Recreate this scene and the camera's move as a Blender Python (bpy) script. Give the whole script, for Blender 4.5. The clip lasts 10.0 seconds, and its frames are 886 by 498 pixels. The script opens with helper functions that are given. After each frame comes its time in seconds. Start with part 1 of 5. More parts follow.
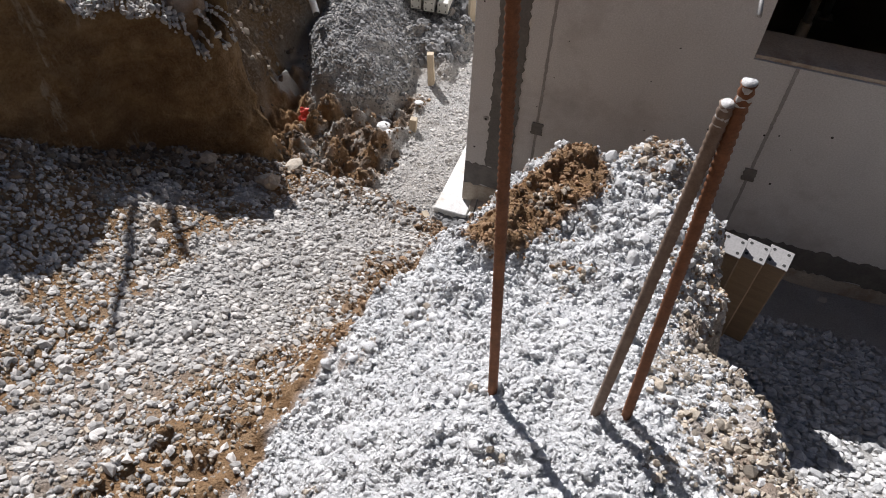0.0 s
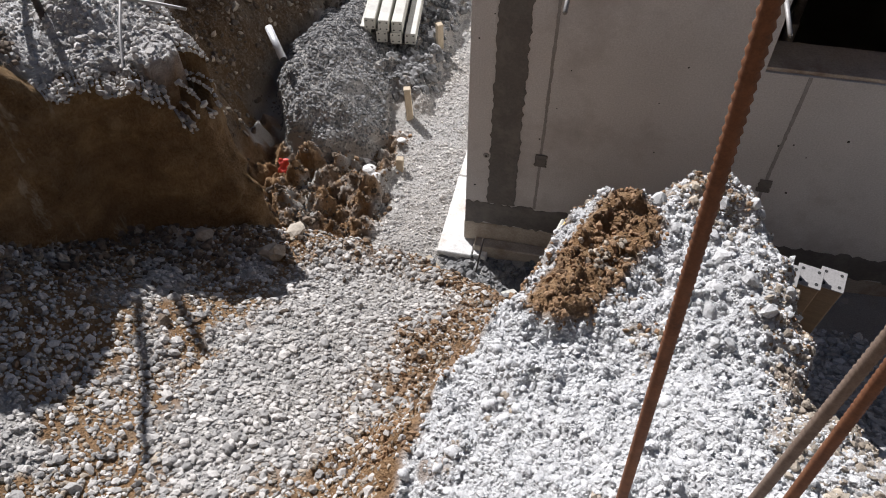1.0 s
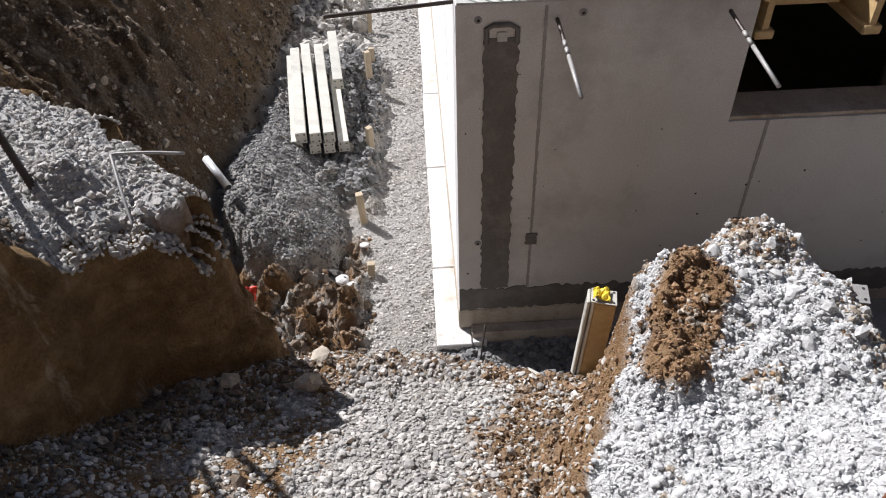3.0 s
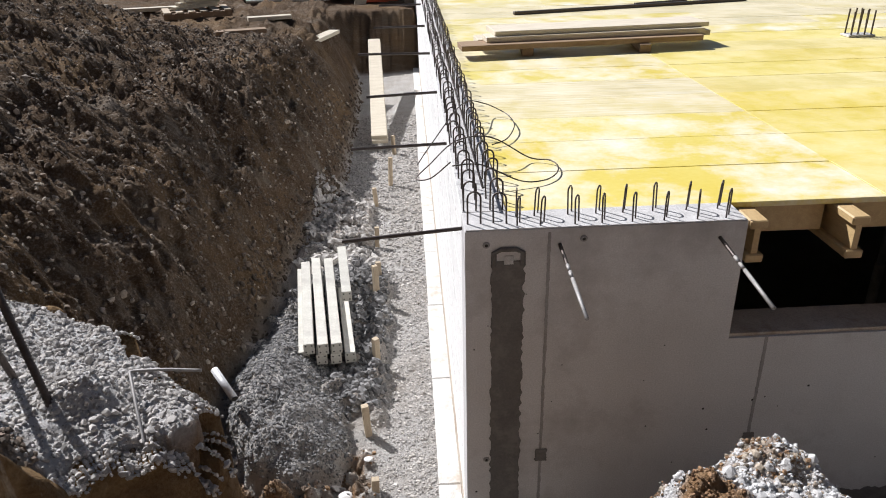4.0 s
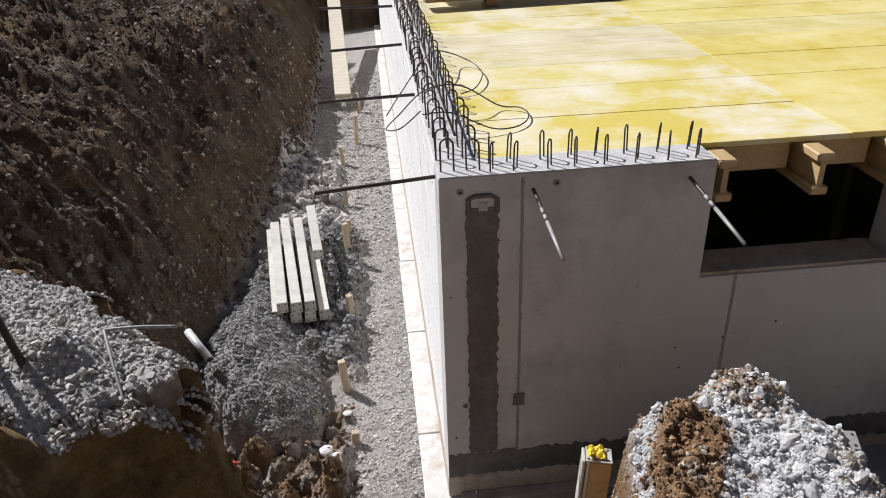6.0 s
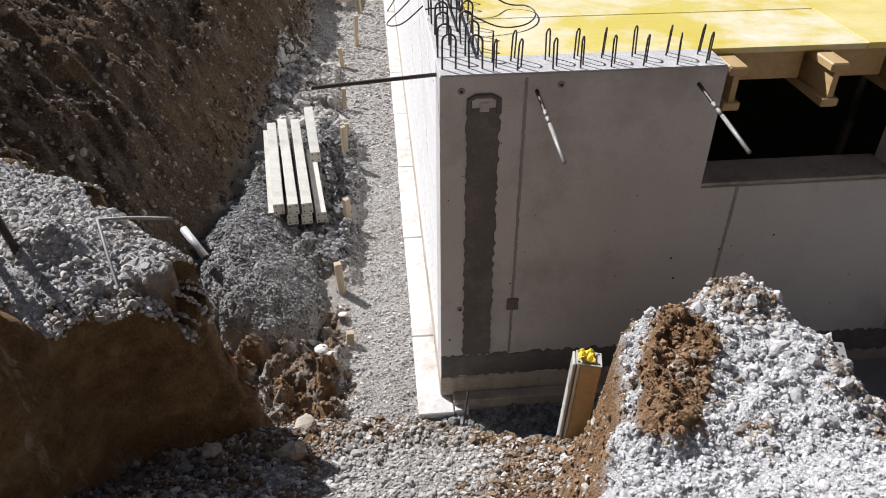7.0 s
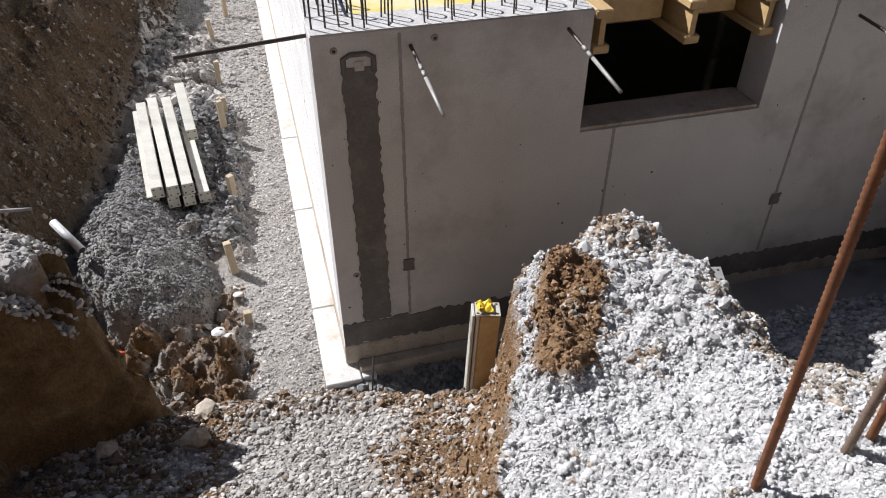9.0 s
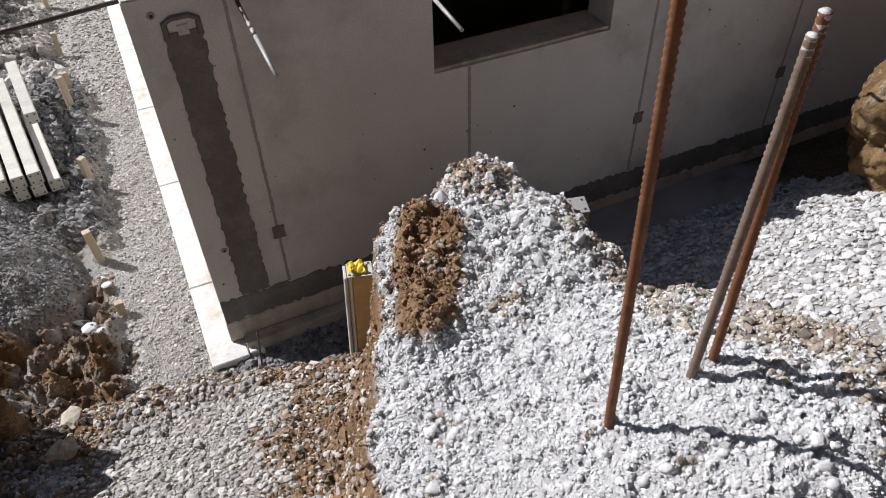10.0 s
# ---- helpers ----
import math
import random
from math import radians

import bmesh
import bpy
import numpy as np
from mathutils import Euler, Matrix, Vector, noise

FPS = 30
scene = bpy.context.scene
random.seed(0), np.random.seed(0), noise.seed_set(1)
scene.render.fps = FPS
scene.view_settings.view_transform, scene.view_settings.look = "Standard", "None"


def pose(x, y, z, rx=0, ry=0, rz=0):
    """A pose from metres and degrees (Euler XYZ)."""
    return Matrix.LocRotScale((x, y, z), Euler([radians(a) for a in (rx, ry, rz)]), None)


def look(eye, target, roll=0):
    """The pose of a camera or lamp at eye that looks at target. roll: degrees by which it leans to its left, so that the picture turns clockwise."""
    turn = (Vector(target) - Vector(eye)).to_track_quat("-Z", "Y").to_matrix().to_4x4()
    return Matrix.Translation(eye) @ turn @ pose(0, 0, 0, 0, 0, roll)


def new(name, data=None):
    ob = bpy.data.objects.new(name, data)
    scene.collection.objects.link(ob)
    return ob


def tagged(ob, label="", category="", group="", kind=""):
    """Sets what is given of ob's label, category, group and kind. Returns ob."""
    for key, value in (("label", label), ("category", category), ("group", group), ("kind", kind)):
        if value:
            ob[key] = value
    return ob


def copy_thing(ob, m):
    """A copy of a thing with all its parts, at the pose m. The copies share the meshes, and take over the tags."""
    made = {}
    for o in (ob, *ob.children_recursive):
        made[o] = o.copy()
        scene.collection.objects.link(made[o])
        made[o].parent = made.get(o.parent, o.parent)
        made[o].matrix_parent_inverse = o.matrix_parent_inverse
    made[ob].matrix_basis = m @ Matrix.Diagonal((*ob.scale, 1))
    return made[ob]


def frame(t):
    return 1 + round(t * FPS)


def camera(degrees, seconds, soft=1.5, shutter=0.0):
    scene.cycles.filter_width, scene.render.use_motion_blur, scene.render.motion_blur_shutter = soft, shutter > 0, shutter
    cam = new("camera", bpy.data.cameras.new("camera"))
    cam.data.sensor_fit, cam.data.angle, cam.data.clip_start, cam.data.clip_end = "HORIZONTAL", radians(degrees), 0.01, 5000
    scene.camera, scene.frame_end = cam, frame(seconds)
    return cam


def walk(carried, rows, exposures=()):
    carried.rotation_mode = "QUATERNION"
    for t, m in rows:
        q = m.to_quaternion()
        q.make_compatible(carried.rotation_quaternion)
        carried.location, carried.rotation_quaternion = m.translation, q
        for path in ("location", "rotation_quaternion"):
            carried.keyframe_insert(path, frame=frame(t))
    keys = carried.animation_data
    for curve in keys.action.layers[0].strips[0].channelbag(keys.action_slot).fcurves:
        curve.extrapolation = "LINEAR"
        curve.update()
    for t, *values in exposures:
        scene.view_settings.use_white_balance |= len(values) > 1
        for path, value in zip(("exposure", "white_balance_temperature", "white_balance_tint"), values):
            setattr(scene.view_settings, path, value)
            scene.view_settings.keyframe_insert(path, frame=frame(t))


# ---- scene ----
cam = camera(62.8, 10.0, soft=1.0)
PATH = [
    (0, (0.798, -2.849, 3.103), (0.4, -1.59, 1.602), 2.7),
    (0.5, (0.656, -2.827, 3.123), (0.499, -1.505, 1.63), 3.2),
    (1, (0.461, -2.682, 3.094), (0.176, -1.37, 1.611), -0.1),
    (1.5, (0.253, -2.688, 3.109), (-0.127, -1.346, 1.675), 1.1),
    (2, (0.001, -2.719, 3.128), (-0.181, -1.339, 1.691), 2.5),
    (2.2, (-0.036, -2.719, 3.124), (-0.119, -1.35, 1.669), 2.6),
    (3.3, (-0.179, -2.699, 3.145), (-0.118, -1.089, 1.96), -2.2),
    (3.5, (-0.188, -2.709, 3.17), (-0.102, -1.024, 2.097), -1.5),
    (4, (-0.201, -2.738, 3.222), (-0.129, -0.931, 2.368), -1.4),
    (4.5, (-0.201, -2.766, 3.234), (-0.125, -0.902, 2.512), -1.5),
    (5, (-0.194, -2.763, 3.22), (-0.072, -0.924, 2.443), -0.9),
    (5.2, (-0.197, -2.762, 3.221), (-0.04, -0.939, 2.413), -1.2),
    (6.3, (-0.244, -2.748, 3.153), (-0.106, -1.028, 2.142), -2.5),
    (6.5, (-0.234, -2.74, 3.149), (-0.108, -1.045, 2.095), -2.8),
    (7, (-0.237, -2.754, 3.111), (-0.09, -1.126, 1.958), -0.2),
    (7.5, (-0.235, -2.749, 3.106), (-0.088, -1.148, 1.917), 0.5),
    (8, (-0.244, -2.743, 3.096), (-0.115, -1.143, 1.903), 2.7),
    (8.5, (-0.237, -2.756, 3.095), (-0.034, -1.16, 1.906), 0.1),
    (9, (-0.196, -2.753, 3.068), (0.209, -1.224, 1.844), -0.1),
    (9.5, (-0.062, -2.712, 3.073), (0.523, -1.289, 1.795), -1.9),
    (10, (0.005, -2.713, 3.056), (0.604, -1.364, 1.706), -1.8),
]
EXPOSURES = [(0.0, 0.54, 6280, 13), (1.0, 0.52, 6280, 13), (2.0, 0.52, 6280, 13), (3.5, 0.62, 6280, 13), (4.0, 0.5, 6280, 13), (4.5, 0.36, 6280, 13), (5.0, 0.28, 6280, 13), (6.5, 0.30, 6280, 13), (7.0, 0.42, 6280, 13), (8.0, 0.52, 6280, 13), (9.0, 0.5, 6280, 13), (9.5, 0.42, 6280, 13), (10.0, 0.40, 6280, 13)]
walk(cam, [(t, look(eye, target, roll)) for t, eye, target, roll in PATH], EXPOSURES)

# ---- light ----
SUN_TO = Vector((-0.80, 0.80, 1.0)).normalized()
world = bpy.data.worlds.new("sky")
scene.world = world
world.use_nodes = True
wn = world.node_tree.nodes
sky = wn.new("ShaderNodeTexSky")
sky.sky_type = "NISHITA"
sky.sun_disc = False
sky.sun_elevation = math.asin(SUN_TO.z)
sky.sun_rotation = math.atan2(SUN_TO.x, SUN_TO.y)
wn["Background"].inputs[1].default_value = 0.034
world.node_tree.links.new(sky.outputs[0], wn["Background"].inputs[0])
sun_data = bpy.data.lights.new("sun", "SUN")
sun_data.energy, sun_data.angle, sun_data.color = 5.0, radians(0.53), (1.0, 0.985, 0.96)
sun = new("sun", sun_data)
sun.matrix_world = look(SUN_TO * 30, (0, 0, 0))


# ---- materials ----
def nodes_of(name):
    m = bpy.data.materials.new(name)
    m.use_nodes = True
    return m, m.node_tree.nodes, m.node_tree.links, m.node_tree.nodes["Principled BSDF"]


def noise_node(n, l, scale, detail=6.0, rough=0.6, vec=None):
    t = n.new("ShaderNodeTexNoise")
    t.inputs["Scale"].default_value = scale
    t.inputs["Detail"].default_value = detail
    t.inputs["Roughness"].default_value = rough
    if vec is not None:
        l.new(vec, t.inputs["Vector"])
    return t.outputs["Fac"]


def ramp(n, l, fac, stops):
    r = n.new("ShaderNodeValToRGB")
    while len(r.color_ramp.elements) < len(stops):
        r.color_ramp.elements.new(0.5)
    for e, (p, c) in zip(r.color_ramp.elements, stops):
        e.position = p
        e.color = (*c, 1) if len(c) == 3 else c
    l.new(fac, r.inputs[0])
    return r.outputs[0]


def mixed(n, l, fac, a, b, mode="MIX"):
    m = n.new("ShaderNodeMix")
    m.data_type, m.blend_type = "RGBA", mode
    for sock, v in ((m.inputs[0], fac), (m.inputs[6], a), (m.inputs[7], b)):
        if isinstance(v, (int, float)):
            sock.default_value = v
        elif isinstance(v, tuple):
            sock.default_value = (*v, 1)
        else:
            l.new(v, sock)
    return m.outputs[2]


def bumped(n, l, bsdf, height, strength, distance):
    b = n.new("ShaderNodeBump")
    b.inputs["Strength"].default_value = strength
    b.inputs["Distance"].default_value = distance
    l.new(height, b.inputs["Height"])
    l.new(b.outputs[0], bsdf.inputs["Normal"])


def coords(n):
    return n.new("ShaderNodeTexCoord").outputs["Object"]


def surface(name, dark, light, scale=8.0, fine=90.0, rough=0.85, metal=0.0, bump=0.3, dist=0.004, stain=None, stain_scale=2.0, island=0.0, obj=0.0, stretch=None):
    """A two-scale mottled surface."""
    m, n, l, b = nodes_of(name)
    vec = coords(n)
    if stretch:
        mp = n.new("ShaderNodeMapping")
        mp.inputs["Scale"].default_value = stretch
        l.new(vec, mp.inputs[0])
        vec = mp.outputs[0]
    big = noise_node(n, l, scale, 5, 0.6, vec)
    small = noise_node(n, l, fine, 4, 0.65, vec)
    col = ramp(n, l, big, [(0.3, dark), (0.7, light)])
    col = mixed(n, l, 0.35, col, ramp(n, l, small, [(0.3, tuple(v * 0.55 for v in dark)), (0.7, tuple(min(1, v * 1.25) for v in light))]))
    if stain:
        s = ramp(n, l, noise_node(n, l, stain_scale, 6, 0.7, vec), [(0.5, (0, 0, 0)), (0.68, (1, 1, 1))])
        col = mixed(n, l, s, col, stain)
    if island or obj:
        src = n.new("ShaderNodeNewGeometry").outputs["Random Per Island"] if island else n.new("ShaderNodeObjectInfo").outputs["Random"]
        k = island or obj
        tone = ramp(n, l, src, [(0.0, (1 - k, 1 - k, 1 - k)), (1.0, (1 + k * 0.4, 1 + k * 0.35, 1 + k * 0.3))])
        col = mixed(n, l, 1.0, col, tone, "MULTIPLY")
    l.new(col, b.inputs["Base Color"])
    l.new(ramp(n, l, small, [(0.2, (rough - 0.12,) * 3), (0.8, (min(1, rough + 0.1),) * 3)]), b.inputs["Roughness"])
    b.inputs["Metallic"].default_value = metal
    bumped(n, l, b, small, bump, dist)
    return m


def terrain_material():
    m, n, l, b = nodes_of("earth_and_gravel")
    vec = coords(n)
    n1, n2, n3 = noise_node(n, l, 3.0, 8, 0.65, vec), noise_node(n, l, 24.0, 6, 0.7, vec), noise_node(n, l, 150.0, 4, 0.6, vec)

    def attr(name):
        a = n.new("ShaderNodeAttribute")
        a.attribute_name = name
        return a.outputs["Fac"]

    grit = ramp(n, l, n3, [(0.25, (0.24, 0.225, 0.21)), (0.5, (0.42, 0.405, 0.385)), (0.75, (0.60, 0.59, 0.57))])
    grit = mixed(n, l, 0.5, grit, ramp(n, l, n1, [(0.3, (0.33, 0.28, 0.22)), (0.6, (0.48, 0.465, 0.445))]))
    soil = ramp(n, l, n2, [(0.25, (0.09, 0.048, 0.022)), (0.5, (0.26, 0.155, 0.078)), (0.78, (0.46, 0.33, 0.20))])
    soil = mixed(n, l, 0.4, soil, ramp(n, l, n1, [(0.3, (0.20, 0.11, 0.055)), (0.7, (0.37, 0.26, 0.165))]))
    crust = ramp(n, l, n2, [(0.2, (0.38, 0.37, 0.36)), (0.5, (0.60, 0.595, 0.59)), (0.8, (0.78, 0.78, 0.78))])
    streaks = n.new("ShaderNodeMapping")
    streaks.inputs["Rotation"].default_value = (0, 0, radians(-32))
    streaks.inputs["Scale"].default_value = (1.0, 3.2, 1.6)
    l.new(vec, streaks.inputs[0])
    n4, n5 = noise_node(n, l, 1.3, 7, 0.66, streaks.outputs[0]), noise_node(n, l, 60.0, 4, 0.7, vec)
    bank = ramp(n, l, n4, [(0.32, (0.050, 0.029, 0.016)), (0.48, (0.11, 0.070, 0.040)), (0.58, (0.15, 0.115, 0.082)), (0.70, (0.28, 0.25, 0.215))])
    ochre = ramp(n, l, noise_node(n, l, 0.9, 5, 0.6, vec), [(0.48, (0, 0, 0)), (0.64, (0.75, 0.75, 0.75))])
    bank = mixed(n, l, ochre, bank, (0.22, 0.138, 0.066))
    bank = mixed(n, l, 0.45, bank, ramp(n, l, n5, [(0.3, (0.030, 0.019, 0.012)), (0.5, (0.11, 0.078, 0.052)), (0.70, (0.33, 0.285, 0.24))]))
    grass = ramp(n, l, noise_node(n, l, 0.06, 8, 0.7, vec), [(0.3, (0.014, 0.034, 0.005)), (0.7, (0.036, 0.058, 0.012))])
    col = mixed(n, l, attr("soil"), grit, soil)
    col = mixed(n, l, attr("bank"), col, bank)
    col = mixed(n, l, attr("crust"), col, crust)
    col = mixed(n, l, attr("grass"), col, grass)
    l.new(col, b.inputs["Base Color"])
    b.inputs["Roughness"].default_value = 0.95
    b.inputs["Specular IOR Level"].default_value = 0.05
    h = n.new("ShaderNodeMath")
    h.operation = "ADD"
    l.new(n2, h.inputs[0])
    l.new(n3, h.inputs[1])
    bumped(n, l, b, h.outputs[0], 1.0, 0.018)
    return m


MAT = {}
MAT["terrain"] = terrain_material()
MAT["pebble_white"] = surface("limed_pebbles", (0.58, 0.575, 0.57), (0.81, 0.81, 0.81), 90, 500, 0.95, bump=0.9, dist=0.004, island=0.22)
MAT["pebble_grey"] = surface("gravel_stones", (0.385, 0.366, 0.342), (0.615, 0.597, 0.572), 60, 400, 0.9, bump=0.6, dist=0.003, island=0.5)
MAT["pebble_pale"] = surface("pale_gravel", (0.40, 0.395, 0.39), (0.62, 0.62, 0.615), 60, 400, 0.92, bump=0.6, dist=0.003, island=0.4)
MAT["earth_face"] = surface("tan_earth_crumbs", (0.20, 0.115, 0.058), (0.42, 0.27, 0.155), 45, 260, 0.97, bump=0.9, dist=0.006, island=0.4)
MAT["pebble_tan"] = surface("tan_pebbles", (0.27, 0.22, 0.165), (0.50, 0.44, 0.36), 60, 400, 0.92, bump=0.6, dist=0.003, island=0.55)
MAT["pebble_dark"] = surface("dark_chippings", (0.135, 0.135, 0.135), (0.285, 0.285, 0.285), 60, 400, 0.9, bump=0.4, dist=0.002, island=0.5)
MAT["clod"] = surface("soil_clods", (0.15, 0.09, 0.05), (0.38, 0.26, 0.16), 45, 260, 0.97, bump=0.9, dist=0.006, island=0.55)
MAT["clod_dark"] = surface("dark_soil_clods", (0.062, 0.041, 0.026), (0.24, 0.19, 0.145), 25, 160, 0.97, bump=0.6, dist=0.006, island=0.45)
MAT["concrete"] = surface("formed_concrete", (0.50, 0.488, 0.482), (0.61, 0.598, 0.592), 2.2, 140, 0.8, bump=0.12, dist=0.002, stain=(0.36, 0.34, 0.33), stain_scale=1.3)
MAT["concrete_top"] = surface("rough_concrete", (0.42, 0.41, 0.40), (0.66, 0.65, 0.64), 14, 160, 0.92, bump=0.6, dist=0.008)
# west wall concrete, whitened so the colour carries its full sunlight
MAT["wall_sunlit"] = surface("sunlit_wall_face", (0.74, 0.73, 0.71), (0.84, 0.83, 0.81), 5, 120, 0.85, bump=0.15, dist=0.002)
MAT["blinding"] = surface("blinding_concrete", (0.50, 0.485, 0.46), (0.76, 0.745, 0.72), 16, 200, 0.9, bump=0.5, dist=0.005, stain=(0.48, 0.42, 0.35), stain_scale=7)
MAT["footing"] = surface("footing_concrete", (0.36, 0.31, 0.25), (0.52, 0.46, 0.39), 6, 120, 0.9, bump=0.4, dist=0.004, stain=(0.25, 0.19, 0.14), stain_scale=4)
MAT["slurry"] = surface("sealing_slurry", (0.105, 0.098, 0.092), (0.15, 0.14, 0.13), 9, 110, 0.75, bump=0.35, dist=0.003, stain=(0.19, 0.175, 0.16), stain_scale=6)
MAT["groove"] = surface("joint_shadowed_concrete", (0.26, 0.245, 0.24), (0.33, 0.32, 0.31), 9, 110, 0.9, bump=0.2)
MAT["rust"] = surface("rusty_steel", (0.11, 0.045, 0.022), (0.27, 0.115, 0.055), 40, 300, 0.75, 0.35, 0.4, 0.001)
MAT["rust_grey"] = surface("weathered_rusty_steel", (0.13, 0.085, 0.06), (0.27, 0.20, 0.155), 40, 300, 0.75, 0.35, 0.4, 0.001)
MAT["steel_dark"] = surface("dark_steel", (0.05, 0.042, 0.038), (0.12, 0.10, 0.09), 40, 300, 0.5, 0.7, 0.3, 0.001)
MAT["steel_grey"] = surface("mortar_smeared_steel", (0.22, 0.21, 0.20), (0.40, 0.385, 0.37), 40, 300, 0.6, 0.3, 0.3, 0.001)
MAT["mortar"] = surface("dry_mortar", (0.30, 0.29, 0.28), (0.62, 0.61, 0.60), 90, 200, 0.95, bump=0.6, dist=0.003)
MAT["wood"] = surface("raw_wood", (0.36, 0.29, 0.20), (0.53, 0.44, 0.32), 6, 90, 0.8, bump=0.2, dist=0.002, stretch=(6, 6, 0.7), obj=0.25)
MAT["wood_pale"] = surface("weathered_boards", (0.50, 0.44, 0.33), (0.70, 0.64, 0.52), 4, 70, 0.8, bump=0.2, dist=0.002, stretch=(1, 6, 6), obj=0.25)
MAT["wood_brown"] = surface("old_brown_planks", (0.20, 0.13, 0.075), (0.34, 0.24, 0.15), 4, 70, 0.85, bump=0.25, dist=0.002, stretch=(1, 6, 6), obj=0.3)
MAT["beam_wood"] = surface("varnished_spruce", (0.40, 0.27, 0.12), (0.56, 0.40, 0.20), 5, 60, 0.6, bump=0.1, dist=0.001, stretch=(6, 1, 6))
MAT["plastic_white"] = surface("cream_hollow_profile", (0.48, 0.465, 0.41), (0.64, 0.625, 0.56), 8, 120, 0.55, bump=0.08, dist=0.001, stain=(0.44, 0.42, 0.38), stain_scale=5, obj=0.15)
MAT["hole"] = surface("dark_hole", (0.02, 0.02, 0.02), (0.035, 0.033, 0.03), 20, 90)
MAT["yellow"] = surface("yellow_plastic", (0.70, 0.50, 0.03), (0.80, 0.62, 0.06), 20, 90, 0.45, bump=0.1)
MAT["red"] = surface("red_steel", (0.33, 0.045, 0.02), (0.50, 0.085, 0.035), 5, 60, 0.55, bump=0.1, obj=0.25)
MAT["red_rag"] = surface("red_plastic_scrap", (0.62, 0.04, 0.02), (0.75, 0.07, 0.04), 20, 90, 0.5)
MAT["pipe"] = surface("grey_pipe", (0.48, 0.48, 0.49), (0.62, 0.62, 0.63), 20, 90, 0.5, 0.2)
MAT["slate"] = surface("slate_blue_roof", (0.025, 0.035, 0.075), (0.05, 0.065, 0.12), 2, 20, 0.5)
MAT["render_white"] = surface("house_render", (0.5, 0.5, 0.5), (0.62, 0.62, 0.61), 2, 20)
MAT["grey_sheet"] = surface("grey_cladding", (0.27, 0.30, 0.38), (0.38, 0.41, 0.50), 1, 20)
MAT["asphalt"] = surface("pale_road", (0.30, 0.30, 0.31), (0.42, 0.42, 0.42), 0.5, 6)
MAT["forest"] = surface("dark_spruces", (0.010, 0.020, 0.014), (0.025, 0.045, 0.025), 0.3, 3, 0.95)
# concrete toned down: the shade inside the basement is in this colour
MAT["basement"] = surface("shade_dark_basement_concrete", (0.22, 0.21, 0.20), (0.32, 0.31, 0.30), 3, 90)
MAT["rock"] = surface("quarry_stone", (0.27, 0.23, 0.18), (0.48, 0.43, 0.36), 5, 50, 0.9, bump=0.6, dist=0.01, obj=0.3)


def ply_material(name="yellow_formwork_panel", worn=1.0):
    m, n, l, b = nodes_of(name)
    vec = coords(n)
    mp = n.new("ShaderNodeMapping")
    mp.inputs["Scale"].default_value = (0.9, 1.5, 1.0)
    l.new(vec, mp.inputs[0])
    wear = noise_node(n, l, 2.3, 9, 0.72, vec)
    grain = noise_node(n, l, 30.0, 4, 0.6, mp.outputs[0])
    scuff_map = n.new("ShaderNodeMapping")
    scuff_map.inputs["Scale"].default_value = (1.0, 26.0, 1.0)
    l.new(vec, scuff_map.inputs[0])
    scuff = noise_node(n, l, 1.6, 6, 0.7, scuff_map.outputs[0])
    spot = noise_node(n, l, 0.8, 5, 0.55, vec)
    col = ramp(n, l, spot, [(0.3, (0.68, 0.53, 0.06)), (0.7, (0.74, 0.635, 0.17))])
    k = 0.9 * worn
    col = mixed(n, l, ramp(n, l, wear, [(0.42, (0, 0, 0)), (0.52, (0.5 * k,) * 3), (0.66, (k,) * 3)]), col, (0.76, 0.73, 0.67))
    col = mixed(n, l, 0.10, col, ramp(n, l, grain, [(0.3, (0.45, 0.33, 0.08)), (0.7, (0.85, 0.78, 0.5))]))
    info = n.new("ShaderNodeObjectInfo").outputs["Random"]
    per_panel = ramp(n, l, info, [(0.35, (0, 0, 0)), (0.8, (0.85 * worn,) * 3)])
    col = mixed(n, l, per_panel, col, ramp(n, l, scuff, [(0.35, (0.52, 0.44, 0.27)), (0.5, (0.70, 0.62, 0.40)), (0.7, (0.74, 0.71, 0.63))]))
    l.new(col, b.inputs["Base Color"])
    l.new(ramp(n, l, wear, [(0.4, (0.30,) * 3), (0.7, (0.7,) * 3)]), b.inputs["Roughness"])
    bumped(n, l, b, grain, 0.08, 0.002)
    return m


MAT["ply"] = ply_material()
MAT["ply_clean"] = ply_material("clean_yellow_formwork_panel", 0.35)


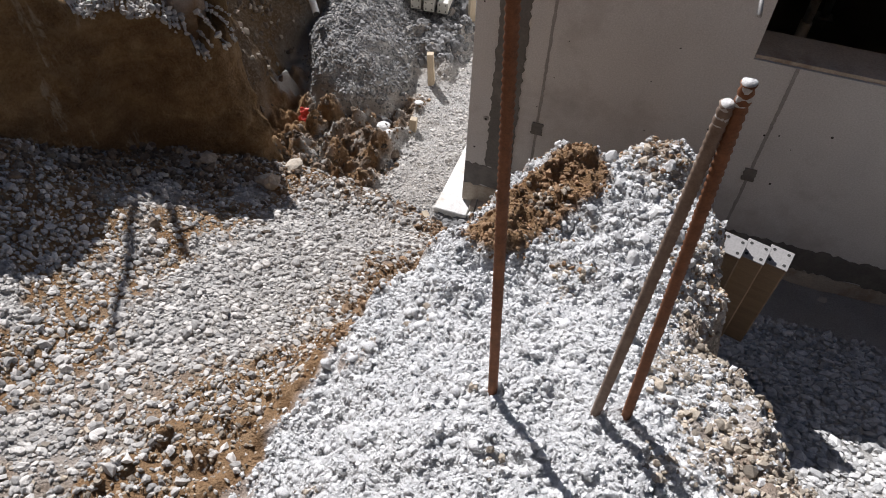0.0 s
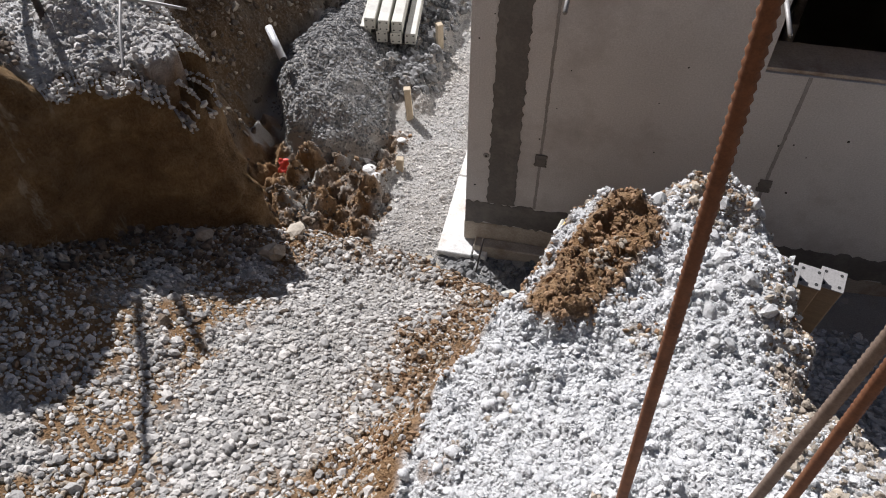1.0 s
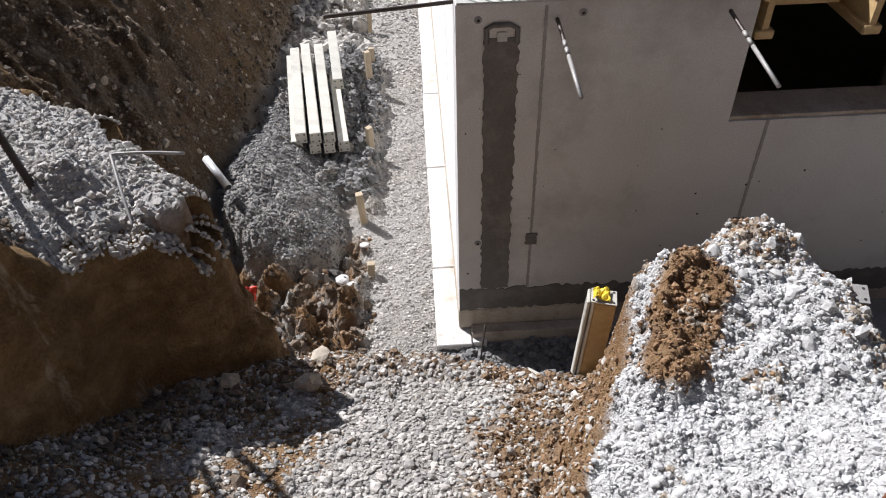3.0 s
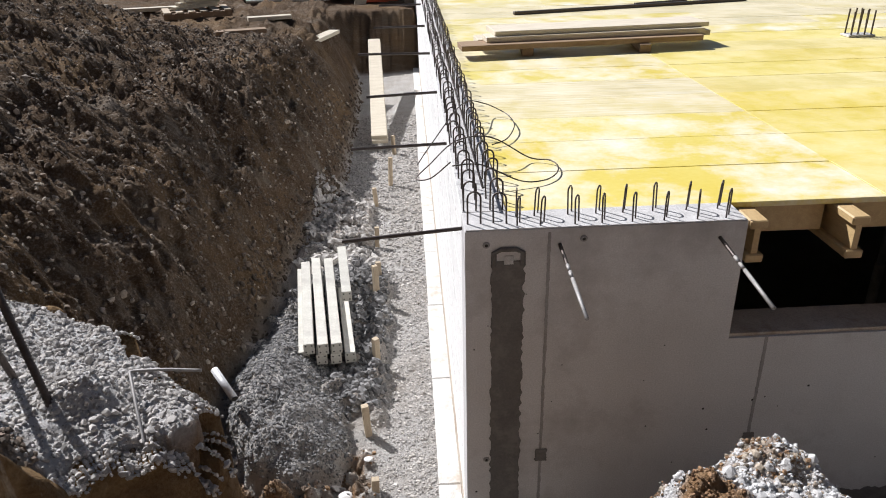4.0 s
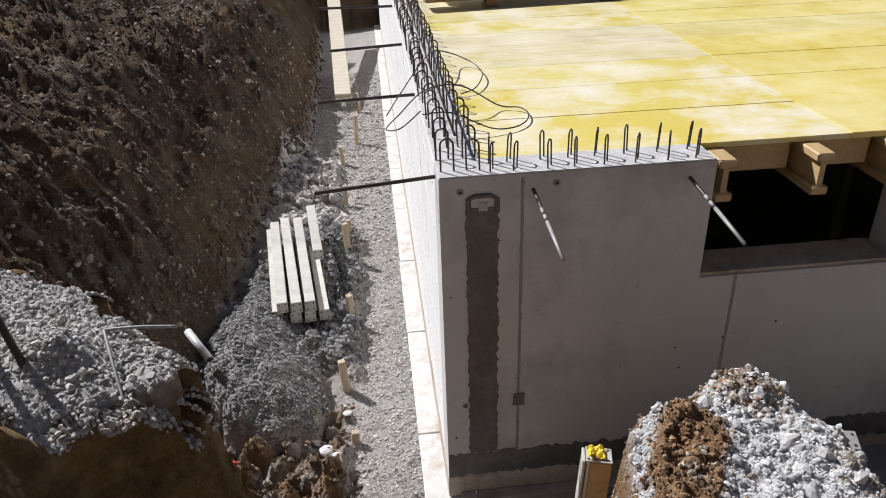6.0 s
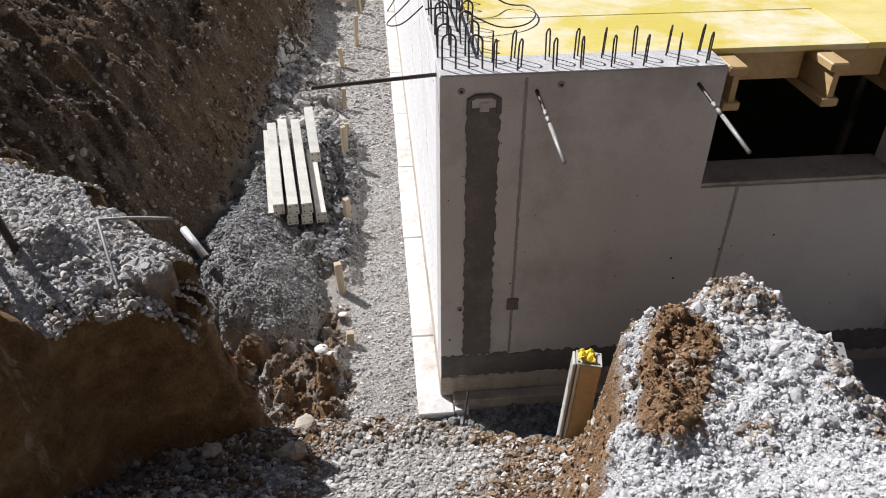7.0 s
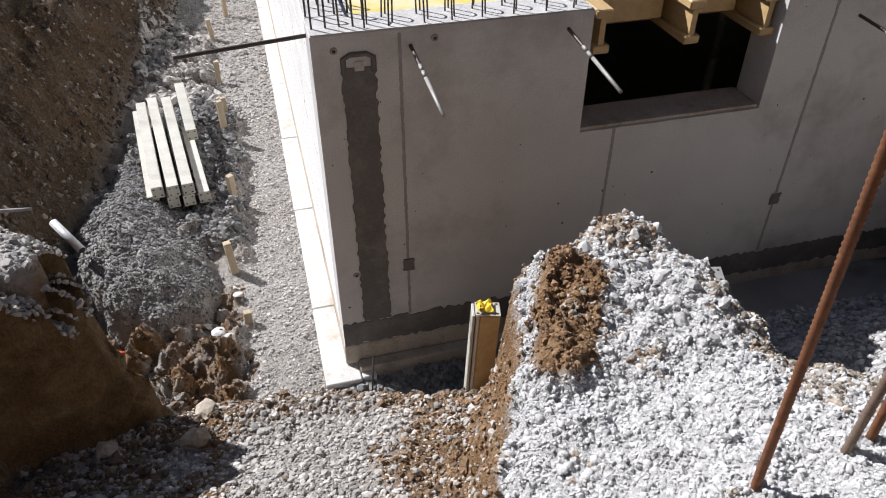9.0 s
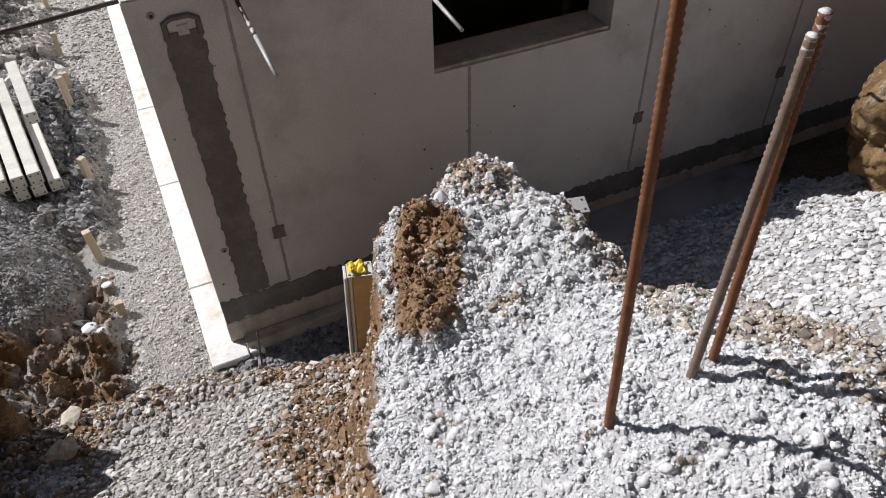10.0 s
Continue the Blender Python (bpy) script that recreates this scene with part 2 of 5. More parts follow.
def cut_earth_material():
    m, n, l, b = nodes_of("cut_ochre_earth")
    vec = coords(n)
    layers = n.new("ShaderNodeMapping")
    layers.inputs["Scale"].default_value = (1.0, 1.0, 2.6)
    l.new(vec, layers.inputs[0])
    broad, mid, fine = noise_node(n, l, 2.6, 6, 0.62, layers.outputs[0]), noise_node(n, l, 13.0, 6, 0.65, vec), noise_node(n, l, 90.0, 4, 0.65, vec)
    col = ramp(n, l, broad, [(0.3, (0.045, 0.024, 0.010)), (0.5, (0.15, 0.083, 0.033)), (0.66, (0.32, 0.20, 0.09))])
    col = mixed(n, l, 0.45, col, ramp(n, l, mid, [(0.3, (0.055, 0.030, 0.013)), (0.5, (0.17, 0.10, 0.045)), (0.75, (0.36, 0.26, 0.15))]))
    col = mixed(n, l, 0.25, col, ramp(n, l, fine, [(0.3, (0.06, 0.035, 0.017)), (0.7, (0.34, 0.25, 0.15))]))
    lime = n.new("ShaderNodeMapping")
    lime.inputs["Scale"].default_value = (7.0, 7.0, 1.2)
    l.new(vec, lime.inputs[0])
    wash = ramp(n, l, noise_node(n, l, 1.0, 5, 0.7, lime.outputs[0]), [(0.60, (0, 0, 0)), (0.70, (0.6, 0.6, 0.6))])
    col = mixed(n, l, wash, col, (0.50, 0.44, 0.34))
    l.new(col, b.inputs["Base Color"])
    b.inputs["Roughness"].default_value = 0.95
    b.inputs["Specular IOR Level"].default_value = 0.15
    h = n.new("ShaderNodeMath")
    l.new(mid, h.inputs[0])
    l.new(fine, h.inputs[1])
    bumped(n, l, b, h.outputs[0], 0.8, 0.02)
    return m


MAT["cut_earth"] = cut_earth_material()


# ---- building tools ----
def part(name, bm, material, parent=None, label="", smooth=False):
    me = bpy.data.meshes.new(name)
    bm.to_mesh(me)
    bm.free()
    me.materials.append(MAT[material])
    if smooth:
        me.polygons.foreach_set("use_smooth", [True] * len(me.polygons))
    ob = new(name, me)
    if parent is not None:
        ob.parent = parent
    if label:
        ob["label"] = label
    return ob


def box(bm, x0, y0, z0, x1, y1, z1, bevel=0.0, m=None):
    r = bmesh.ops.create_cube(bm, size=1.0)
    vs = r["verts"]
    bmesh.ops.transform(bm, verts=vs, matrix=Matrix.Translation(((x0 + x1) / 2, (y0 + y1) / 2, (z0 + z1) / 2)) @ Matrix.Diagonal((x1 - x0, y1 - y0, z1 - z0, 1)))
    if bevel:
        es = list({e for v in vs for e in v.link_edges})
        out = bmesh.ops.bevel(bm, geom=es, offset=bevel, segments=1, affect="EDGES", profile=0.5)
        vs = list({v for f in out["faces"] for v in f.verts} | {v for v in vs if v.is_valid})
    if m is not None:
        bmesh.ops.transform(bm, verts=vs, matrix=m)
    return bm


def solid(x0, y0, z0, x1, y1, z1, bevel=0.0, m=None):
    return box(bmesh.new(), x0, y0, z0, x1, y1, z1, bevel, m)


def tube(bm, pts, r, sides=8, ribs=0.0, pitch=0.012):
    """A round bar along points; ribs: height of the ribs of a reinforcing bar."""
    pts = [Vector(p) for p in pts]
    if ribs:
        fine = []
        for a, b in zip(pts, pts[1:]):
            k = max(1, int((b - a).length / (pitch / 2)))
            fine += [a.lerp(b, i / k) for i in range(k)]
        pts = fine + [pts[-1]]
    rings, up = [], None
    for i, p in enumerate(pts):
        d = (pts[min(i + 1, len(pts) - 1)] - pts[max(i - 1, 0)]).normalized()
        if up is None:
            up = d.orthogonal().normalized()
        up = (up - d * up.dot(d)).normalized()
        side = d.cross(up)
        rr = r + (ribs if i % 2 else 0.0)
        rings.append([bm.verts.new(p + rr * (math.cos(a) * up + math.sin(a) * side)) for a in (2 * math.pi * k / sides for k in range(sides))])
    for a, b in zip(rings, rings[1:]):
        for k in range(sides):
            bm.faces.new((a[k], a[(k + 1) % sides], b[(k + 1) % sides], b[k]))
    bm.faces.new(rings[0][::-1])
    bm.faces.new(rings[-1])
    return bm


def bar(name, pts, r, material, label="", category="", group="", parent=None, sides=8, ribs=0.0):
    ob = part(name, tube(bmesh.new(), pts, r, sides, ribs), material, parent, smooth=True)
    return tagged(ob, label, category, group) if parent is None else ob


def group_thing(name, loc, label, category, group="", rz=0.0):
    ob = new(name)
    ob.matrix_world = pose(*loc, 0, 0, rz)
    return tagged(ob, label, category, group)


# ---- shape of the ground ----
def hash_grid(ix, iy, seed):
    h = (ix.astype(np.int64) * 374761393 + iy.astype(np.int64) * 668265263 + seed * 982451653) & 0x7FFFFFFF
    h = ((h ^ (h >> 13)) * 1274126177) & 0x7FFFFFFF
    return ((h ^ (h >> 16)) & 0xFFFF) / 32767.5 - 1.0


def value_noise(x, y, seed):
    ix, iy = np.floor(x), np.floor(y)
    fx, fy = x - ix, y - iy
    fx, fy = fx * fx * (3 - 2 * fx), fy * fy * (3 - 2 * fy)
    a, b = hash_grid(ix, iy, seed), hash_grid(ix + 1, iy, seed)
    c, d = hash_grid(ix, iy + 1, seed), hash_grid(ix + 1, iy + 1, seed)
    return (a * (1 - fx) + b * fx) * (1 - fy) + (c * (1 - fx) + d * fx) * fy


def fbm(x, y, scale, octaves=4, seed=1, gain=0.5):
    out, amp, tot = 0.0, 1.0, 0.0
    for k in range(octaves):
        ca, sa = math.cos(0.6 + k), math.sin(0.6 + k)
        out = out + amp * value_noise((x * ca - y * sa) * scale, (x * sa + y * ca) * scale, seed + k)
        tot += amp
        amp, scale = amp * gain, scale * 2.07
    return out / tot


def sst(a, b, x):
    t = np.clip((x - a) / (b - a), 0, 1)
    return t * t * (3 - 2 * t)


def inside(poly, x, y):
    """Signed distance to a polygon, positive within."""
    best, odd = np.full(x.shape, 1e9), np.zeros(x.shape, bool)
    for (x0, y0), (x1, y1) in zip(poly, poly[1:] + poly[:1]):
        ex, ey = x1 - x0, y1 - y0
        t = np.clip(((x - x0) * ex + (y - y0) * ey) / (ex * ex + ey * ey), 0, 1)
        best = np.minimum(best, (x - x0 - t * ex) ** 2 + (y - y0 - t * ey) ** 2)
        if y0 != y1:
            odd ^= ((y0 > y) != (y1 > y)) & (x < x0 + (y - y0) / (y1 - y0) * ex)
    return np.where(odd, 1, -1) * np.sqrt(best)


MOUND = [(0.10, -3.6), (0.12, -2.4), (0.20, -1.95), (0.22, -1.72), (0.33, -1.5), (0.44, -1.25), (0.50, -1.08), (0.57, -0.95), (0.66, -0.94), (0.74, -0.93), (0.78, -0.89), (0.83, -0.85), (0.95, -0.81),
         (1.03, -0.82), (1.11, -0.98), (1.16, -1.2), (1.18, -1.42), (1.14, -1.56), (1.22, -1.69), (1.31, -1.97), (1.45, -2.4), (1.6, -3.6)]
BLOCK = [(-1.02, -0.47), (-0.965, -0.55), (-0.97, -0.64), (-1.05, -0.715), (-1.22, -0.77), (-1.33, -0.85), (-1.38, -0.99), (-1.45, -1.13), (-1.53, -1.31), (-1.75, -1.43), (-2.2, -1.6), (-3.2, -2.0), (-5, -2.4), (-5, 0.7), (-1.92, 0.26), (-1.48, 0.04), (-1.31, -0.22), (-1.1, -0.40)]
HEAP = [(-1.56, 1.35), (-1.46, 0.90), (-1.28, 0.64), (-0.98, 0.50), (-0.70, 0.62), (-0.64, 0.95), (-0.72, 1.28), (-0.80, 1.50), (-0.92, 2.3), (-1.02, 3.2), (-1.3, 3.0), (-1.42, 2.0)]
PATCH = [(0.61, -0.985), (0.68, -0.96), (0.76, -1.03), (0.77, -1.19), (0.71, -1.33), (0.61, -1.48), (0.51, -1.53), (0.40, -1.46), (0.50, -1.17), (0.57, -1.06)]


def ground(x, y):
    """Height of the ground, with weights of its covers."""
    wob = fbm(x, y, 5.0, 3, 11) * 0.05
    sx, sy = x + fbm(x, y, 9.0, 3, 21) * 0.04 + fbm(x, y, 24, 2, 22) * 0.018, y + fbm(x, y, 9.0, 3, 31) * 0.04 + fbm(x, y, 24, 2, 32) * 0.018
    # trench floor
    z = 0.13 + 0.03 * sst(-0.7, -0.2, x) * sst(-0.4, 0.3, y) + fbm(x, y, 12, 3, 3) * 0.012
    lumps = sst(-0.45, -0.6, x + wob) * sst(0.95, 0.7, y)
    z = z + lumps * (-0.08 + 0.16 * np.abs(fbm(x, y, 6, 4, 5)) * 2 + 0.06 * fbm(x, y, 19, 4, 6, 0.6))
    rubble = sst(-0.42, -0.52, x + wob + 0.22 * sst(3.0, 3.8, y)) * sst(0.95, 1.25, y) * sst(5.6, 4.8, y)
    z = z + rubble * (0.10 + 0.14 * fbm(x, y, 7, 4, 8, 0.6))
    # heap of dark chippings
    hs = inside(HEAP, x + wob * 0.8, y + wob * 0.8)
    heap = sst(-0.02, 0.06, hs)
    rise = 0.30 * (1 - np.exp(-np.maximum(hs, 0) * 4.5)) * sst(2.6, 1.3, y) + 0.10 * sst(-0.8, -1.35, x)
    z = np.maximum(z, heap * (0.15 + rise + fbm(x, y, 6, 4, 9) * 0.045 + fbm(x, y, 30, 2, 10) * 0.012))
    heap_w = heap
    # bank and plateau beyond the trench
    foot = np.interp(y, [0.0, 0.8, 2.0, 3.6, 4.6, 5.4, 8.0, 10.7, 13.5], [-1.3, -1.5, -1.42, -1.32, -1.2, -1.02, -1.02, -1.1, -1.3]) + wob * 1.2
    out = np.maximum(0, foot - x)
    slope = np.interp(y, [0, 4, 7, 9, 13], [1.0, 1.05, 1.3, 1.4, 1.6])
    bank = 0.2 + slope * out + 0.22 * (1 - np.exp(-out * 3))
    plateau = np.interp(y, [-2, 4, 6, 8, 13, 17], [1.8, 1.7, 1.58, 1.5, 1.3, 1.25])
    crest = plateau + 0.42 * np.maximum(0, -2.8 - x) * sst(9.5, 6.4, y + 0.25 * (x + 3)) * 1.05
    crest = crest + fbm(x, y, 1.1, 4, 13) * 0.09 * sst(0.2, 1.5, out)
    soft = 0.14
    bank_z = -soft * np.log(np.exp(-np.minimum(bank, 9) / soft) + np.exp(-crest / soft))
    gully = 1 - np.abs(fbm(x * 0.9 + y * 1.3, y * 0.35 - x * 0.25, 2.4, 4, 15, 0.5)) * 2
    bank_z = bank_z + (gully * 0.11 + fbm(x * 1.3 + y * 0.6, y * 0.8, 3.1, 4, 16, 0.5) * 0.13 + fbm(x, y, 9, 4, 17, 0.62) * 0.075) * sst(0.05, 0.6, out)
    berm = np.exp(-((y - 4.35 - 1.05 * (x + 4.03)) / 0.22) ** 2) * sst(-2.9, -3.5, x)
    bank_z = bank_z + 0.14 * berm
    behind = sst(-0.25, 0.15, y)
    bank_w = sst(0.0, 0.12, out) * behind
    z = np.where(bank_w > 0, np.maximum(z, z * (1 - bank_w) + bank_z * bank_w), z)
    # end of the trench
    end = sst(12.6, 13.0, y + wob * 2) * sst(0.2, -0.1, x)
    z = np.maximum(z, end * (plateau + fbm(x, y, 3, 4, 19) * 0.06))
    # fill before the trench
    fill = 0.82 + 0.38 * np.maximum(0, -0.88 - y) + 0.32 * np.maximum(0, -0.6 - x) * sst(-0.9, -1.6, y) + fbm(x, y, 3.5, 4, 23) * 0.035
    right = 0.24 + 0.52 * np.maximum(0, -0.42 - y) + 0.2 * sst(1.8, 2.8, x) * sst(-0.3, -0.9, y) + fbm(x, y, 3, 3, 25) * 0.03
    to_right = sst(0.7, 1.25, x)
    edge = sst(-0.24, -0.86, sy + 0.10 * np.sin(x * 3.1))
    z = z * (1 - edge) + fill * edge
    z = z * (1 - to_right) + (np.where(y > 0.0, 0.2, right)) * to_right
    # concrete-crusted mound
    sd = inside(MOUND, sx, sy)
    top = 1.53 + 0.45 * np.maximum(0, -1.55 - y) * sst(-3.4, -1.9, y) * sst(0.18, 0.72, x) - 0.09 * sst(0.45, 0.2, x) * sst(-1.4, -1.7, y) + 0.02 * np.sin(x * 7 + 1) + 0.05 * np.exp(-(((x - 0.61) / 0.09) ** 2 + ((y + 1.04) / 0.09) ** 2)) + 0.04 * np.exp(-(((x - 0.95) / 0.13) ** 2 + ((y + 0.92) / 0.1) ** 2)) - 0.05 * np.exp(-(((x - 0.74) / 0.05) ** 2 + ((y + 0.9) / 0.08) ** 2)) + fbm(x, y, 4, 4, 27) * 0.045 + fbm(x, y, 20, 2, 28) * 0.022 + np.abs(fbm(x, y, 34, 2, 29)) * 0.026
    top = top - 0.03 * sst(0.08, 0.0, sd)
    wide = 0.14 + 0.08 * sst(-1.05, -1.3, y) + 0.5 * sst(-1.62, -1.95, y) * sst(0.7, 1.1, x) + 0.16 * sst(-1.5, -2.2, y) * sst(0.5, 0.3, x)
    mound = np.clip((sd + wide) / wide, 0, 1) ** 2.0
    z = z * (1 - mound) + np.maximum(top, z) * mound
    # earth block with a crusted top
    sb = inside(BLOCK, x, y)
    back = -0.66 * (x + 1.33) - 0.76 * (y + 0.86)
    btop = 1.585 + 0.50 * sst(0.0, 0.42, back) + 0.14 * np.clip(back - 0.4, 0, 2) + 0.05 * sst(-1.2, -1.6, x) + fbm(x, y, 7, 4, 35) * 0.05 * sst(0.02, 0.2, back) + fbm(x, y, 4, 4, 33) * 0.035 + fbm(x, y, 22, 3, 34) * 0.018 - (0.03 + 0.03 * fbm(x, y, 6, 3, 73)) * sst(0.12, 0.0, sb)
    btop = btop + 0.10 * np.exp(-(((x + 1.43) / 0.11) ** 2 + ((y + 0.52) / 0.13) ** 2))
    talus = np.exp(np.minimum(sb, 0) / 0.17) * sst(-0.55, -0.85, y) * sst(0.05, -0.3, x)
    z = z + talus * (0.17 + 0.07 * fbm(x, y, 8, 4, 71, 0.6)) * (1 - mound)
    block = np.clip((sb - 0.022) / 0.03, 0, 1)
    z = z * (1 - block) + np.maximum(btop, z * 0 + btop) * block
    crust = sst(-0.02, 0.03, sd + wob * 0.3) * sst(2.2, 1.2, x + np.maximum(0, -1.7 - y) * 0.6)
    blotch = fbm(x, y, 6, 4, 41)
    patch = sst(-0.015, 0.035, inside(PATCH, x + blotch * 0.06, y + blotch * 0.05))
    thin = 1.0 * np.exp(-(((x - 0.93) / 0.13) ** 2 + ((y + 0.96) / 0.11) ** 2)) + 1.0 * np.exp(-(((x - 1.11) / 0.07) ** 2 + ((y + 1.36) / 0.14) ** 2)) + sst(0.98, 1.16, x + blotch * 0.14) * sst(-1.45, -1.65, y) * 0.85 + 0.5 * sst(0.35, 0.6, blotch)
    thin = np.clip(thin + blotch * 0.35 * sst(0.05, 0.3, thin), 0, 1)
    cap = np.exp(-(((x - 0.94) / 0.14) ** 4 + ((y + 0.89) / 0.11) ** 4)) * sst(-0.35, 0.0, blotch + 0.1)
    thin = np.maximum(thin, 0.95 * cap)
    z = z + sst(-0.05, 0.06, inside(PATCH, x + blotch * 0.04, y + blotch * 0.03)) * (mound > 0.9) * (0.04 + 0.034 * fbm(x, y, 18, 4, 43, 0.6))
    crust = crust * (1 - thin * 0.85)
    crust = crust * (1 - patch)
    # sunlight on the block's right edge, painted as a strip of pale crust
    sunlit_strip = np.exp(-((x + 1.0) / 0.07) ** 2 - ((y + 0.55) / 0.10) ** 2) * (sb < 0.03) * sst(-0.2, 0.3, blotch + 0.3)
    bcrust = sst(0.046, 0.062, sb) * (1 - sst(0.0, 0.14, back + blotch * 0.05)) * sst(-2.5, -2.2, x + blotch * 0.5) * sst(0.28, 0.1, y + blotch * 0.2)
    crust = np.maximum(np.maximum(crust, bcrust * 0.85), 0.25 * sunlit_strip)
    sides = np.maximum((mound > 0.02) * (1 - sst(-0.02, 0.03, sd)), (block > 0.02) * (1 - sst(0.046, 0.062, sb)))
    sides = sides * np.where((x > 1.0) & (sb < -0.2), 0.25, 1.0)
    ridge = np.exp(-((y + 0.66 + wob) / 0.16) ** 2) * (x < 0.6) * (x > -1.1)
    nearbrown = sst(0.30, 0.12, np.abs(x - 0.20 - 0.30 * (y + 1.3)) + blotch * 0.14) * sst(-0.5, -0.72, y) * (0.35 + 0.65 * sst(-1.75, -1.45, y)) * (1 - sst(-0.1, 0.0, sd))
    z = z + (sides * 0.05 + nearbrown * (mound < 0.3) * 0.035) * fbm(x, y, 15, 4, 47, 0.62) + ridge * (mound < 0.3) * (block < 0.1) * 0.03 * fbm(x, y, 13, 4, 49, 0.6)
    dirty = sst(0.1, 0.45, blotch + 0.35 * sst(-1.6, -2.2, y)) * (y < -1.9) * (x < 0.4)
    tan = np.exp(-(((x - 1.86) / 0.30) ** 2 + ((y + 1.95) / 0.15) ** 2)) * 1.5
    soil = np.clip(sides + patch + 0.8 * thin * (mound > 0.5) + lumps * sst(-0.15, 0.25, blotch + 0.2) + 0.7 * ridge + nearbrown + dirty * 0.6 + tan + rubble * 0.25, 0, 1)
    # dark soil also cuts bounce beyond view and paints the trench end's shade
    bankw = np.clip(sst(2.9, 3.5, x + blotch * 0.5) * (y < 0.2) + sst(-2.75, -3.2, y + blotch * 0.2) + bank_w + end + np.clip(1.2 * talus, 0, 1) * (1 - mound) * sst(-0.5, 0.1, blotch) + sst(12.2, 12.5, y) * (x < 0.3) + sst(0.0, 0.1, sb) * (1 - bcrust), 0, 1)
    soil = soil * (1 - heap_w * 0.9)
    return z, dict(soil=soil, crust=crust, bank=bankw * (1 - sides), berm=berm, talus=talus, heap=heap_w * (1 - bank_w), mound=mound, block=block, patch=patch, thin=thin, lumps=lumps, rubble=rubble, sides=sides, sd=sd, sb=sb, right=to_right, edge=edge)


def spaced(core0, core1, step, lo, hi, growth, growth_hi=None):
    mid = list(np.arange(core0, core1 + step / 2, step))
    a, d = [], step
    v = core0
    while v > lo:
        d *= growth
        v -= d
        a.append(max(v, lo))
    b, d, v = [], step, core1
    while v < hi:
        d *= growth_hi or growth
        v += d
        b.append(min(v, hi))
    return np.array(a[::-1] + mid + b)


def sheet(name, xs, ys, fn, material, drop=None):
    gx, gy = np.meshgrid(xs, ys)
    gz, w = fn(gx, gy)
    nx, ny = len(xs), len(ys)
    co = np.stack([gx, gy, gz], -1).reshape(-1, 3)
    i = np.arange(nx * ny).reshape(ny, nx)
    quads = np.stack([i[:-1, :-1], i[:-1, 1:], i[1:, 1:], i[1:, :-1]], -1).reshape(-1, 4)
    me = bpy.data.meshes.new(name)
    me.vertices.add(len(co))
    me.vertices.foreach_set("co", co.astype(np.float32).ravel())
    me.loops.add(quads.size)
    me.loops.foreach_set("vertex_index", quads.astype(np.int32).ravel())
    me.polygons.add(len(quads))
    me.polygons.foreach_set("loop_start", np.arange(0, quads.size, 4, dtype=np.int32))
    me.update(calc_edges=True)
    me.polygons.foreach_set("use_smooth", np.ones(len(quads), bool))
    for key, val in w.items():
        a = me.attributes.new(key, "FLOAT", "POINT")
        a.data.foreach_set("value", np.broadcast_to(val, gx.shape).astype(np.float32).ravel())
    me.materials.append(MAT[material])
    return new(name, me)


def covered(x, y):
    """The ground as one sheet: the site, then the valley."""
    z, w = ground(x, y)
    far = np.maximum(np.maximum(y - 19, 0), np.maximum(np.maximum(-x - 11, 0), np.maximum(x - 14, 0)))
    # unseen slope behind the camera, added to block sky light on the wall
    z = z + 0.75 * np.clip(-4.2 - y, 0, 12)
    valley = -13.0 + 10 * sst(250, 900, y) + 3.0 * fbm(x, y, 0.012, 3, 51)
    k = sst(0, 32, far)
    z = z * (1 - k) + valley * k
    g = sst(1.0, 5.0, far)
    rough = fbm(x, y, 14, 4, 61) * 0.012
    return z + rough, dict(soil=w["soil"], crust=w["crust"] * (1 - g), bank=np.where(far > 0, 1.0, w["bank"]), grass=g)


XS = spaced(-1.75, 2.1, 0.0118, -900, 900, 1.03, 1.1)
YS = spaced(-2.6, 1.7, 0.0118, -40, 2500, 1.12, 1.017)
terrain = tagged(sheet("ground", XS, YS, covered, "terrain"), "excavated earth, gravel and limed crust of a building site", "ground", kind="structure")


def height_at(x, y):
    return float(covered(np.array([float(x)]), np.array([float(y)]))[0][0])


# ---- loose stones ----
def ico(level):
    bm = bmesh.new()
    bmesh.ops.create_icosphere(bm, subdivisions=level, radius=1.0)
    v = np.array([p.co[:] for p in bm.verts])
    f = np.array([[q.index for q in t.verts] for t in bm.faces])
    bm.free()
    return v, f


ICO = {1: ico(1), 2: ico(2)}


